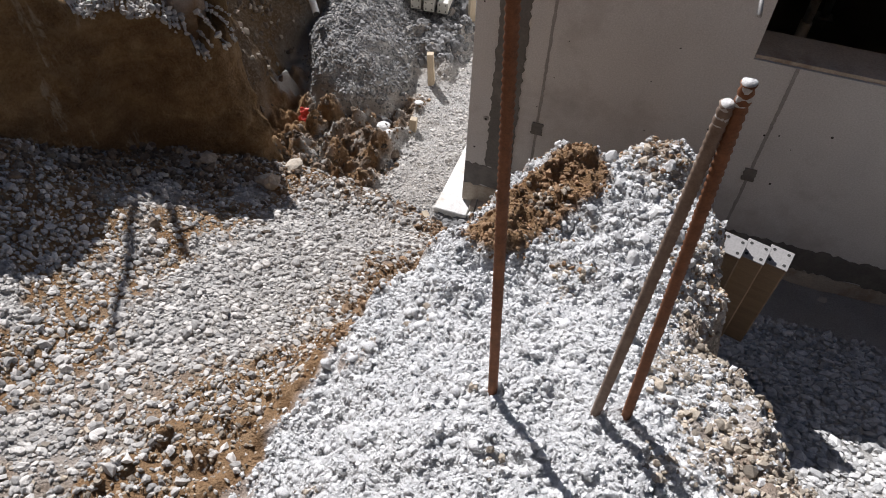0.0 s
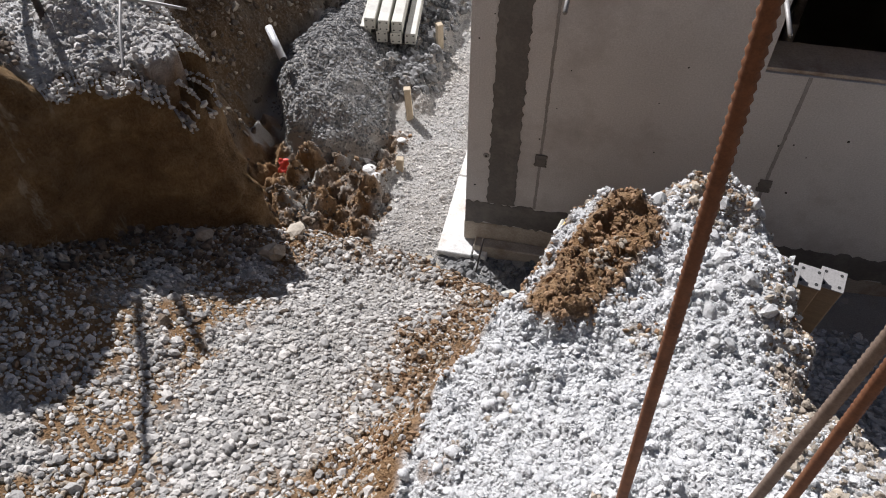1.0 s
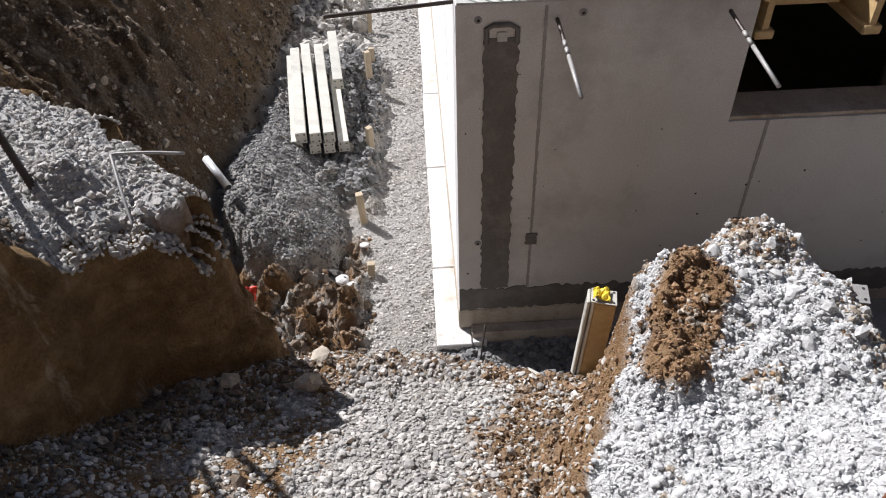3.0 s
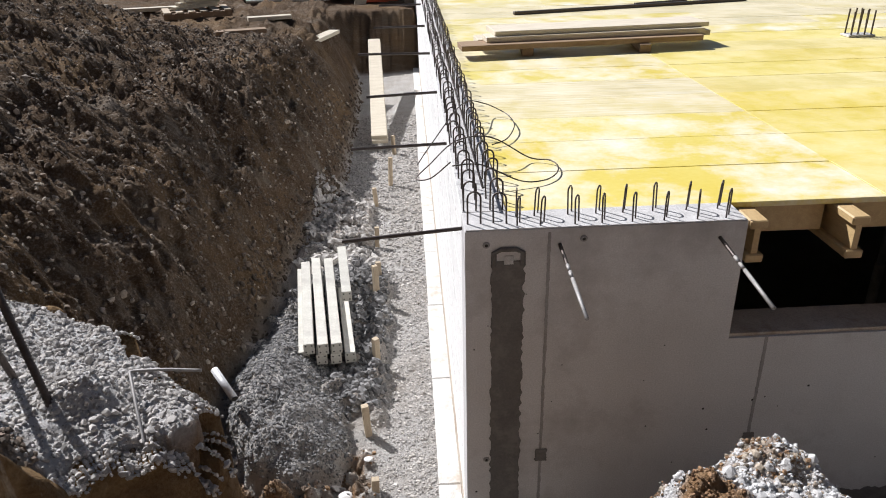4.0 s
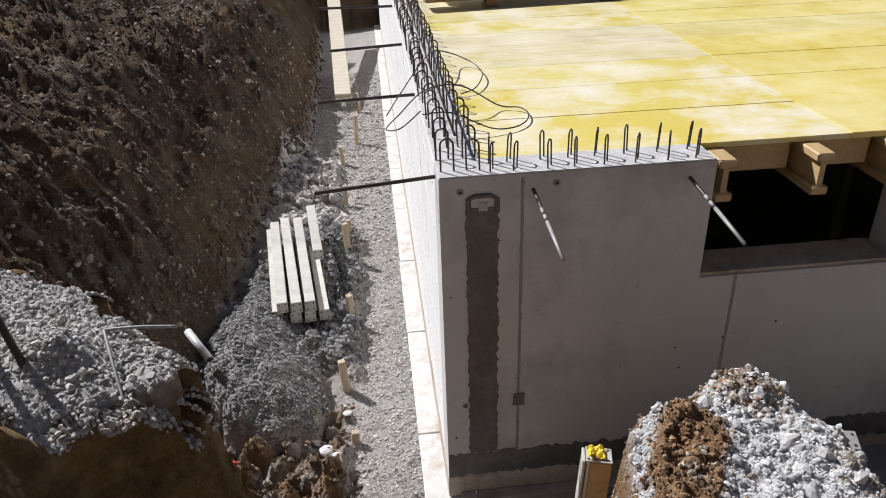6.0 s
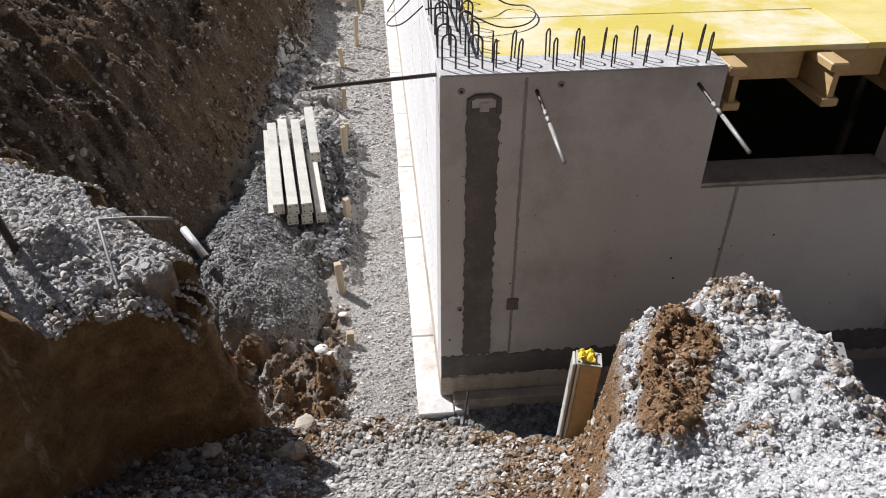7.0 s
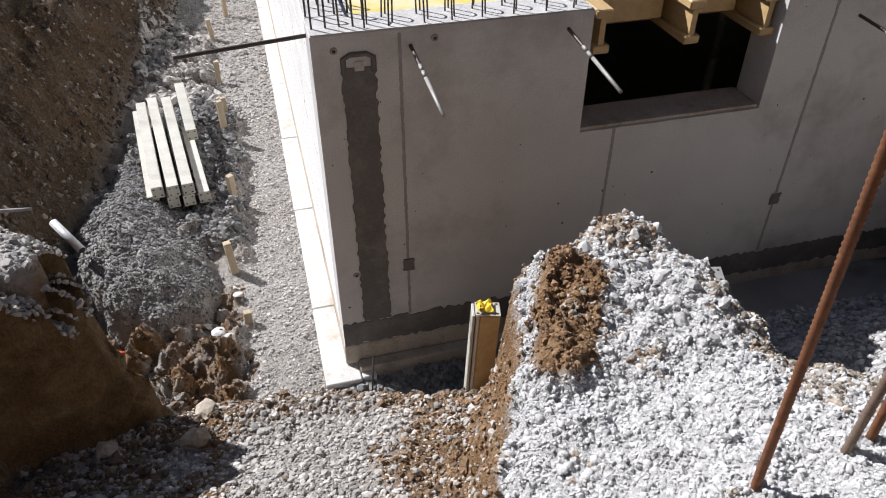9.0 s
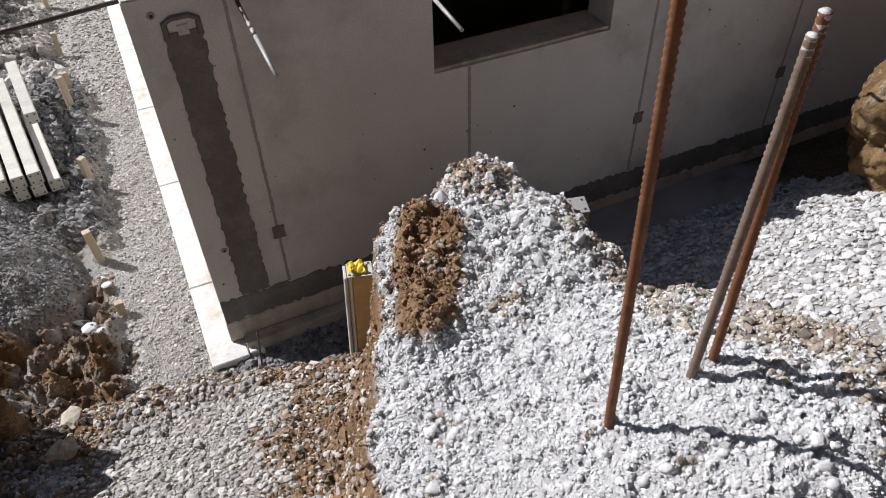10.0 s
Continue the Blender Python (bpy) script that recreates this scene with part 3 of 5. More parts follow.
def stones(name, spots, sizes, material, label, category, level=1, flat=0.65, sink=0.15, seed=1, rough=0.22, smooth=False, heights=None):
    """Many loose stones in one mesh, each lying on the ground."""
    rng = np.random.default_rng(seed)
    v, f = ICO[level]
    n = len(spots)
    zs, _ = covered(spots[:, 0], spots[:, 1])
    e = 0.012
    dzx = (covered(spots[:, 0] + e, spots[:, 1])[0] - zs) / e
    dzy = (covered(spots[:, 0], spots[:, 1] + e)[0] - zs) / e
    nrm = np.stack([-dzx, -dzy, np.ones(n)], -1)
    nrm /= np.linalg.norm(nrm, axis=1)[:, None]
    nrm[:, 2] = np.maximum(nrm[:, 2], 0.2)
    nrm /= np.linalg.norm(nrm, axis=1)[:, None]
    shape = np.stack([rng.uniform(0.75, 1.35, n), rng.uniform(0.7, 1.1, n), rng.uniform(flat * 0.8, flat * 1.25, n)], -1) * sizes[:, None] / 2
    bumps = 1 + rough * rng.standard_normal((n, len(v), 1)).clip(-1.6, 1.6)
    p = v[None] * bumps * shape[:, None]
    ang = rng.uniform(0, 2 * np.pi, n)
    tx = np.stack([np.cos(ang), np.sin(ang), np.zeros(n)], -1) + rng.normal(0, 0.25, (n, 3))
    tx -= nrm * (tx * nrm).sum(1)[:, None]
    tx /= np.linalg.norm(tx, axis=1)[:, None]
    ty = np.cross(nrm, tx)
    p = p[:, :, :1] * tx[:, None] + p[:, :, 1:2] * ty[:, None] + p[:, :, 2:] * nrm[:, None]
    if heights is not None:
        zs, nrm = heights, np.tile((0.0, 0.0, 1.0), (n, 1))
    base = np.stack([spots[:, 0], spots[:, 1], zs], -1) + nrm * (shape[:, 2] * (1 - 2 * sink))[:, None]
    co = (p + base[:, None]).reshape(-1, 3)
    fs = (f[None] + (np.arange(n) * len(v))[:, None, None]).reshape(-1, 3)
    me = bpy.data.meshes.new(name)
    me.vertices.add(len(co))
    me.vertices.foreach_set("co", co.astype(np.float32).ravel())
    me.loops.add(fs.size)
    me.loops.foreach_set("vertex_index", fs.astype(np.int32).ravel())
    me.polygons.add(len(fs))
    me.polygons.foreach_set("loop_start", np.arange(0, fs.size, 3, dtype=np.int32))
    me.update(calc_edges=True)
    me.polygons.foreach_set("use_smooth", np.full(len(fs), smooth))
    me.materials.append(MAT[material])
    return tagged(new(name, me), label, category, kind="stuff")


def scatter(count, x0, x1, y0, y1, keep, seed):
    rng = np.random.default_rng(seed)
    xy = np.stack([rng.uniform(x0, x1, count), rng.uniform(y0, y1, count)], -1)
    z, w = ground(xy[:, 0], xy[:, 1])
    w["x"], w["y"], w["z"] = xy[:, 0], xy[:, 1], z
    return xy[rng.uniform(0, 1, count) < keep(w)], rng


def sizes_of(rng, n, mean, spread=0.42, most=2.6):
    return mean * np.clip(np.exp(rng.normal(0, spread, n)), 0.5, most)


def lay(name, count, area, keep, mean, material, label, category, seed, **k):
    spots, rng = scatter(count, *area, keep, seed)
    return stones(name, spots, sizes_of(rng, len(spots), mean), material, label, category, seed=seed, **k)


ON_CRUST = lambda w: w["crust"] * (w["mound"] > 0.5)
ON_FILL = lambda w: (1 - 0.92 * np.clip(1.3 * w["talus"], 0, 1)) * (1 - w["mound"]) * (w["block"] < 0.01) * (1 - 0.8 * w["soil"]) * (w["edge"] > 0.7)
lay("limed_pebbles", 62000, (0.0, 1.5, -2.5, -0.78), ON_CRUST, 0.0074, "pebble_white", "whitened pebbles bound in a crust on the mound", "pebbles", 101, flat=0.9, sink=0.45, rough=0.34)
lay("limed_pebbles", 4000, (0.0, 1.5, -2.5, -0.78), ON_CRUST, 0.012, "pebble_white", "larger whitened pebbles on the crusted mound", "pebbles", 102, level=2, flat=0.8, sink=0.5, rough=0.2, smooth=True)
lay("mound_stones", 190, (0.62, 1.25, -1.6, -0.84), lambda w: (w["mound"] > 0.9) * (w["patch"] < 0.1) * (0.25 + 0.75 * (w["y"] > -1.35)), 0.022, "pebble_pale", "larger pale stones lying on the mound", "stones", 119, level=2, flat=0.7, sink=0.25, rough=0.16)
lay("tan_pebbles", 18000, (0.3, 1.6, -2.5, -0.78), lambda w: w["thin"] * (w["mound"] > 0.1), 0.0105, "pebble_tan", "tan and grey pebbles in the bare edge of the mound", "pebbles", 116, flat=0.8, sink=0.35, rough=0.24)
lay("gravel", 15000, (-1.5, 0.6, -2.6, -0.6), ON_FILL, 0.0135, "pebble_grey", "loose grey gravel on the fill", "gravel", 103, level=2, sink=0.25, rough=0.15)
lay("gravel", 20000, (-1.5, 0.6, -2.6, -0.5), ON_FILL, 0.0095, "pebble_grey", "fine grey gravel on the fill", "gravel", 104, sink=0.25, rough=0.24)
lay("dirt_gravel", 20000, (-1.5, 0.6, -2.6, -0.55), lambda w: (1 - w["mound"] ** 2) * (w["block"] < 0.01) * w["soil"] * (1 - w["sides"] * (w["y"] > -1.45)), 0.0085, "pebble_tan", "tan grit and crumbs on the trodden dirt", "grit", 117, sink=0.3, rough=0.26)
lay("broken_stone", 2200, (-0.1, 1.3, -0.75, -0.08), lambda w: (w["edge"] < 0.8) * (w["mound"] < 0.3), 0.024, "pebble_dark", "grey broken stone at the foot of the wall", "stones", 118, level=2, sink=0.25, rough=0.2)
lay("gravel", 17000, (1.2, 3.6, -2.3, -0.3), lambda w: (1 - w["mound"]) * (1 - 0.9 * w["soil"]), 0.0215, "pebble_pale", "coarse pale gravel beside the mound", "gravel", 105, sink=0.28, rough=0.2)
lay("chippings", 12000, (-0.6, -0.13, -0.6, 3.2), lambda w: (1 - w["lumps"]) * (1 - w["edge"]), 0.0095, "pebble_grey", "fine grey chippings along the wall", "chippings", 106, sink=0.3, rough=0.25)
lay("chippings", 9000, (-1.02, -0.13, 3.0, 9.0), lambda w: (1 - w["lumps"]) * (1 - w["edge"]), 0.016, "pebble_grey", "grey chippings further along the wall", "chippings", 107, sink=0.2)
lay("dark_chippings", 22000, (-1.6, -0.6, 0.4, 3.2), lambda w: w["heap"], 0.0125, "pebble_dark", "heap of dark grey stone chippings", "chippings", 108, sink=0.2)
lay("soil_clods", 6000, (-1.2, 0.75, -0.9, 1.0), lambda w: np.clip(w["lumps"] + w["soil"] * (w["edge"] > 0.3), 0, 1) * (w["block"] < 0.05) * (w["heap"] < 0.3), 0.013, "clod", "crumbled brown soil", "soil", 109, flat=0.8, sink=0.3, rough=0.25)
lay("soil_clods", 600, (-1.25, -0.45, -0.3, 0.8), lambda w: w["lumps"] * (w["heap"] < 0.2), 0.026, "clod_dark", "broken clods of brown earth", "soil", 110, level=2, flat=0.7, sink=0.35, rough=0.3)
lay("soil_clods", 11000, (0.0, 1.3, -1.9, -0.6), lambda w: np.clip(w["patch"] + w["sides"] + 0.5 * w["thin"] * (w["y"] > -1.5), 0, 1), 0.0095, "earth_face", "brown crumbs of soil on the mound", "soil", 111, flat=0.8, sink=0.3, rough=0.25)
lay("soil_clods", 1600, (-0.05, 0.5, -1.6, -0.55), lambda w: w["soil"] * (w["mound"] < 0.25) * (w["edge"] > 0.3), 0.015, "clod", "lumps of brown soil beside the mound", "soil", 120, level=2, flat=0.75, sink=0.35, rough=0.32)
lay("gravel", 11000, (-1.3, 0.5, -2.5, -0.6), lambda w: (0.35 + 0.6 * (w["y"] < -1.5)) * (1 - np.sqrt(w["talus"])) * (1 - w["mound"]) * (w["block"] < 0.01) * w["soil"] * (w["edge"] > 0.7), 0.014, "pebble_grey", "grey stones scattered over trodden dirt", "gravel", 121, sink=0.3, rough=0.24)
lay("block_crust", 13000, (-2.3, -0.95, -1.0, 0.3), lambda w: w["crust"] * (w["block"] > 0.5), 0.0125, "pebble_grey", "grey crusted stones on the earth block", "pebbles", 112, flat=0.8, sink=0.35, rough=0.24)
lay("bank_clods", 26000, (-5.0, -0.9, 0.2, 8.5), lambda w: w["bank"] * (w["y"] > 0.1), 0.020, "clod_dark", "dark crumbs on the earth bank", "soil", 113, flat=0.7, sink=0.42, rough=0.3)
lay("bank_stones", 4200, (-5.0, -0.9, 0.2, 8.5), lambda w: w["bank"] * (w["y"] > 0.1), 0.024, "pebble_tan", "pale stones and dry clods on the earth bank", "stones", 122, flat=0.7, sink=0.35, rough=0.3)
lay("block_clods", 7000, (-2.3, -1.2, -1.5, 0.3), lambda w: (w["crust"] < 0.4) * (w["block"] > 0.6), 0.016, "clod_dark", "dark soil crumbs heaped on the earth block", "soil", 123, flat=0.75, sink=0.35, rough=0.3)
lay("block_stones", 900, (-2.3, -1.2, -1.5, 0.3), lambda w: (w["crust"] < 0.4) * (w["block"] > 0.6), 0.022, "pebble_grey", "grey stones in the soil of the earth block", "stones", 124, flat=0.75, sink=0.35, rough=0.3)
lay("rubble", 1100, (-1.3, -0.55, 3.2, 5.6), lambda w: w["rubble"], 0.05, "pebble_grey", "pale concrete rubble beside the trench bank", "rubble", 126, level=2, sink=0.3, rough=0.26)
lay("foot_rubble", 5000, (-1.6, -0.8, 2.0, 12.0), lambda w: (w["bank"] > 0.03) * (w["z"] < 0.5), 0.03, "clod_dark", "clods rolled down to the foot of the bank", "soil", 127, flat=0.75, sink=0.3, rough=0.28)
lay("rubble", 3000, (-1.0, -0.42, 1.2, 3.4), lambda w: w["rubble"] * (w["heap"] < 0.5), 0.034, "pebble_dark", "grey concrete rubble beside the trench bank", "rubble", 114, level=2, sink=0.3, rough=0.2)
lay("shade_clods", 9000, (-2.0, -0.3, -1.9, -0.6), lambda w: (w["block"] < 0.01) * (1 - w["mound"]) * np.clip(1.6 * w["talus"], 0, 1), 0.019, "clod_dark", "earth crumbs at the foot of the earth block", "soil", 115, flat=0.8, sink=0.3, rough=0.28)
lay("shade_stones", 500, (-2.0, -0.3, -1.9, -0.6), lambda w: (w["block"] < 0.01) * (1 - w["mound"]) * np.clip(1.3 * w["talus"], 0, 1), 0.034, "pebble_tan", "fallen stones at the foot of the earth block", "stones", 125, level=2, flat=0.75, sink=0.3, rough=0.2)


# ---- cut face of the earth block ----
def cut_face(name, outline, step, rows, material):
    """An upright earth face hung from the rim of the block, bulging and leaning out to its foot."""
    pts = [Vector((*p, 0)) for p in outline]
    line = smooth_line(pts, step)
    n = len(line)
    top, foot = [], []
    for i, p in enumerate(line):
        d = (line[min(i + 11, n - 1)] - line[max(i - 11, 0)]).normalized()
        out = Vector((-d.y, d.x, 0))
        top.append((p - out * 0.054, out))
        foot.append(p + out * 0.13)
    zt = covered(np.array([q.x for q, _ in top]), np.array([q.y for q, _ in top]))[0]
    zf = covered(np.array([q.x for q in foot]), np.array([q.y for q in foot]))[0]
    bm = bmesh.new()
    grid = []
    for i in range(n):
        q, out = top[i]
        col = []
        for k in range(rows + 1):
            v = k / rows
            z = zt[i] - 0.012 + (zf[i] - 0.09 - zt[i]) * v
            reach = 0.088 * min(1, v / 0.04) ** 0.5 + 0.12 * v ** 1.4
            p = q + out * reach + Vector((0, 0, z))
            amp = min(1, v / 0.1)
            push = 0.05 * noise.fractal(p * 2.6, 0.9, 2.1, 3) + 0.034 * noise.fractal(p * 10 + Vector((4, 0, 0)), 0.75, 2.1, 5) + 0.02 * noise.ridged_multi_fractal(p * 5, 0.9, 2.0, 3, 0.8, 1.5) - 0.02
            col.append(bm.verts.new(p + out * max(push, -0.006) * amp + Vector((0, 0, 0.015 * amp * noise.noise(p * 14)))))
        grid.append(col)
    for a, b in zip(grid, grid[1:]):
        for k in range(rows):
            bm.faces.new((a[k], a[k + 1], b[k + 1], b[k]))
    part(name, bm, material, terrain, "ochre-brown cut earth face", smooth=True)
    # crusted stones along the rim
    rng = np.random.default_rng(128)
    rim = [i for i in range(n) if -1.75 < line[i].x and line[i].y > -0.93]
    pick, go = rng.choice(rim, 2600), rng.uniform(0, 0.098, 2600)
    spots = np.array([(top[i][0] + top[i][1] * g)[:2] for i, g in zip(pick, go)])
    zs = np.array([zt[i] - 0.012 + (zf[i] - 0.09 - zt[i]) * 0.04 * min(1.3, (g / 0.088) ** 2) for i, g in zip(pick, go)])
    stones("rim_crust", spots, sizes_of(rng, 2600, 0.013), "pebble_grey", "grey crusted stones along the rim of the earth block", "pebbles", flat=0.8, sink=0.35, seed=128, rough=0.26, heights=zs)


def smooth_line(pts, step):
    out = []
    for i in range(len(pts) - 1):
        p0, p1, p2, p3 = pts[max(i - 1, 0)], pts[i], pts[i + 1], pts[min(i + 2, len(pts) - 1)]
        k = max(2, int((p2 - p1).length / step))
        for j in range(k):
            t = j / k
            out.append(0.5 * (2 * p1 + (p2 - p0) * t + (2 * p0 - 5 * p1 + 4 * p2 - p3) * t * t + (3 * p1 - p0 - 3 * p2 + p3) * t ** 3))
    return out + [pts[-1]]


cut_face("earth_face", [BLOCK[k] for k in (-4, -3, -2, -1, 0, 1, 2, 3, 4, 5, 6, 7, 8, 9, 10, 11)], 0.016, 56, "cut_earth")



# ---- the concrete building ----
TOP, THICK = 2.0, 0.2
WIN0, WIN1, SILL = 1.195, 2.148, 1.42


def extruded(outline, axis_len, m):
    """A prism over an outline in x and z, running along y."""
    bm = bmesh.new()
    a = [bm.verts.new((x, 0, z)) for x, z in outline]
    b = [bm.verts.new((x, axis_len, z)) for x, z in outline]
    n = len(a)
    bm.faces.new(a)
    bm.faces.new(b[::-1])
    for i in range(n):
        bm.faces.new((a[(i + 1) % n], a[i], b[i], b[(i + 1) % n]))
    bmesh.ops.recalc_face_normals(bm, faces=bm.faces[:])
    bmesh.ops.transform(bm, verts=bm.verts[:], matrix=m)
    return bm


wall_south = part("wall_south", extruded([(0, 0.325), (12, 0.325), (12, TOP), (WIN1, TOP), (WIN1, SILL), (WIN0, SILL), (WIN0, TOP), (0, TOP)], THICK, Matrix()), "concrete")
tagged(wall_south, "pale grey formed concrete basement wall with a window notch", "wall", kind="structure")
part("wall_crown", solid(0.004, 0.004, TOP, WIN0 - 0.004, THICK - 0.004, TOP + 0.006), "concrete_top", wall_south, "rough trowelled wall top")
part("wall_crown", solid(WIN1 + 0.004, 0.004, TOP, 12, THICK - 0.004, TOP + 0.006), "concrete_top", wall_south, "rough trowelled wall top")
# concrete sill of the notch, a thin slab in the footing's material
part("sill_board", solid(WIN0 + 0.004, 0.012, SILL, WIN1 - 0.004, THICK + 0.02, SILL + 0.018, 0.002), "footing", wall_south, "dull concrete sill in the window notch")

wall_west = part("wall_west", solid(0, THICK + 0.001, 0.325, THICK, 23.5, TOP), "wall_sunlit")
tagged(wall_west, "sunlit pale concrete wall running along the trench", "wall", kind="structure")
part("wall_crown", solid(0.004, THICK + 0.004, TOP, THICK - 0.004, 23.4, TOP + 0.006), "concrete_top", wall_west, "rough trowelled wall top")
for z in (0.62, 0.98, 1.32, 1.63, 1.86):
    part("board_mark", solid(-0.002, 0.3, z, 0.0, 23.4, z + 0.007), "concrete", wall_west)
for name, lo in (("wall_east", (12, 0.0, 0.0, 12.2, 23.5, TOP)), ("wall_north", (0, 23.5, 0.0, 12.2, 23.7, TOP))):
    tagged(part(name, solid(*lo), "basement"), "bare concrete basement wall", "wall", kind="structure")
tagged(part("floor", solid(0.2, 0.2, 0.2, 12, 23.5, 0.33), "basement"), "basement floor slab in shade-darkened concrete", "floor", kind="structure")
footing = tagged(part("footing", solid(-0.004, -0.004, 0.186, 12, 23.5, 0.324, 0.004), "footing"), "stained foundation slab edge", "footing", kind="structure")
part("footing_lip", solid(0.06, -0.075, 0.12, 12, -0.006, 0.215, 0.006), "footing", footing, "broken lower concrete lip")

# blinding strip, cast in lengths
blinding = group_thing("blinding_strip", (0, 0, 0), "pale blinding concrete strip along the wall foot", "strip")
tagged(blinding, kind="structure")
y0, rng = -0.125, random.Random(4)
while y0 < 22:
    length = 1.05 if y0 > 0 else 0.62
    part("slab", solid(-0.128 + rng.uniform(-0.004, 0.004), y0 + 0.003, 0.03, 0.06, y0 + length - 0.003, 0.184 + rng.uniform(-0.002, 0.002), 0.005), "blinding", blinding)
    y0 += length
part("slab", solid(0.065, -0.11, 0.03, 0.14, 0.05, 0.18, 0.005), "blinding", blinding)


# dark slurry coat at the foot, a sealed upright joint, tie holes
def ragged_strip(a, b, half, wob, seed, upright=True, y=-0.004, thick=0.004):
    """A brushed-on coat with uneven borders, in the wall's plane."""
    r = random.Random(seed)
    bm = bmesh.new()
    n = max(8, int((b - a) / 0.02))
    rows = []
    for i in range(n + 1):
        t = a + (b - a) * i / n
        l0, r0 = half[0] + r.uniform(-wob, wob), half[1] + r.uniform(-wob, wob)
        pts = ((l0, t), (r0, t)) if upright else ((t, l0), (t, r0))
        rows.append([bm.verts.new((p[0], yy, p[1])) for p in pts for yy in (y, y + thick)])
    for p, q in zip(rows, rows[1:]):
        for i, j in ((0, 2), (2, 3), (3, 1), (1, 0)):
            bm.faces.new((p[i], p[j], q[j], q[i]))
    for p in (rows[0], rows[-1]):
        bm.faces.new((p[0], p[2], p[3], p[1]))
    bmesh.ops.recalc_face_normals(bm, faces=bm.faces[:])
    return bm


part("slurry_band", ragged_strip(0.0, 11.9, (0.326, 0.475), 0.012, 3, False), "slurry", wall_south, "dark brushed sealing slurry")
part("slurry_band", ragged_strip(0.115, 0.246, (0.48, 1.84), 0.003, 5, False, -0.0035), "slurry", wall_south)
part("slurry_edge", ragged_strip(0.48, 1.86, (0.112, 0.252), 0.007, 6, True, -0.005), "slurry", wall_south, "dark sealed joint stripe")
arch = bmesh.new()
tube(arch, [(0.122, -0.004, 1.84), (0.122, -0.004, 1.90), (0.15, -0.004, 1.915), (0.215, -0.004, 1.915), (0.245, -0.004, 1.90), (0.245, -0.004, 1.84)], 0.012, 6)
part("slurry_rim", arch, "slurry", wall_south)
part("slurry_rim", solid(0.165, -0.006, 1.845, 0.205, -0.001, 1.885, 0.001), "concrete_top", wall_south)
for gx, bz in ((0.355, 0.805), (1.372, 0.84), (2.42, 0.84), (3.45, 0.86), (4.5, 0.86)):
    part("panel_joint", ragged_strip(0.48, SILL - 0.002 if WIN0 < gx < WIN1 else 1.985, (gx - 0.007, gx + 0.007), 0.002, int(gx * 10), True, -0.0025, 0.003), "groove", wall_south, "faint formwork panel joint")
    part("sealed_tie_hole", ragged_strip(bz - 0.035, bz + 0.035, (gx - 0.026, gx + 0.03), 0.004, int(gx * 7), True, -0.0075, 0.006), "slurry", wall_south, "dark square of sealing slurry")
rng = random.Random(12)
for i in range(60):
    hx, hz, rr = rng.uniform(0.03, 4.0), rng.uniform(0.55, 1.95), rng.choice((0.003, 0.004, 0.006))
    if WIN0 - 0.05 < hx < WIN1 + 0.05 and hz > SILL - 0.05:
        continue
    bm = bmesh.new()
    bmesh.ops.create_circle(bm, cap_ends=True, radius=rr, segments=8, matrix=pose(hx, -0.0012, hz, 90))
    part("blow_hole", bm, "hole", wall_south)
for hx, hz in ((0.089, 1.937), (0.094, 0.79), (0.50, 1.95)):
    bm = bmesh.new()
    bmesh.ops.create_cone(bm, cap_ends=True, segments=14, radius1=0.016, radius2=0.012, depth=0.006, matrix=pose(hx, -0.003, hz, 90))
    part("tie_cone", bm, "groove", wall_south, "plugged tie hole")
    bm = bmesh.new()
    bmesh.ops.create_circle(bm, cap_ends=True, radius=0.007, segments=10, matrix=pose(hx, -0.0068, hz, 90))
    part("tie_cone_hole", bm, "hole", wall_south)

# tie rods left in the wall
for a, b in (((0.401, 0.1, 1.935), (0.394, -0.536, 1.883)), ((1.082, 0.1, 1.94), (1.09, -0.50, 1.87)), ((2.55, 0.1, 1.86), (2.62, -0.52, 1.78))):
    rod = group_thing("tie_rod", a, "threaded steel tie rod smeared with mortar, sticking out of the wall", "tie rod", "tie rods in the wall")
    A, B = Vector((0, 0, 0)), Vector(b) - Vector(a)
    part("shaft", tube(bmesh.new(), [A, A.lerp(B, 0.42)], 0.0075, 8, 0.0012), "steel_dark", rod, smooth=True)
    for f0, f1 in ((0.42, 0.48), (0.5, 0.56), (0.58, 1.0)):
        part("mortared_shaft", tube(bmesh.new(), [A.lerp(B, f0), A.lerp(B, f1)], 0.0082, 8), "steel_grey", rod, "shaft with dried mortar", smooth=True)
for yy, ln, dz in ((0.15, 0.52, -0.02), (1.40, 0.56, 0.0), (2.72, 0.53, -0.01), (4.32, 0.68, 0.02), (6.1, 0.6, 0.0), (8.2, 0.6, 0.0), (10.4, 0.55, 0.0)):
    bar("tie_rod", [(0.03, yy, 1.955), (-ln, yy - 0.05, 1.955 + dz)], 0.0085 + 0.0006 * yy, "steel_dark", "dark threaded tie rod over the trench", "tie rod", "tie rods over the trench", ribs=0.001)

# U-shaped starter loops along the wall tops
def loop_bm(width, height, r):
    pts = [(-width / 2, 0, -0.03), (-width / 2, 0, height - width / 2)]
    pts += [(-width / 2 * math.cos(a), 0, height - width / 2 + width / 2 * math.sin(a)) for a in (math.pi * k / 8 for k in range(1, 8))]
    pts += [(width / 2, 0, height - width / 2), (width / 2, 0, -0.03)]
    return tube(bmesh.new(), pts, r, 6)


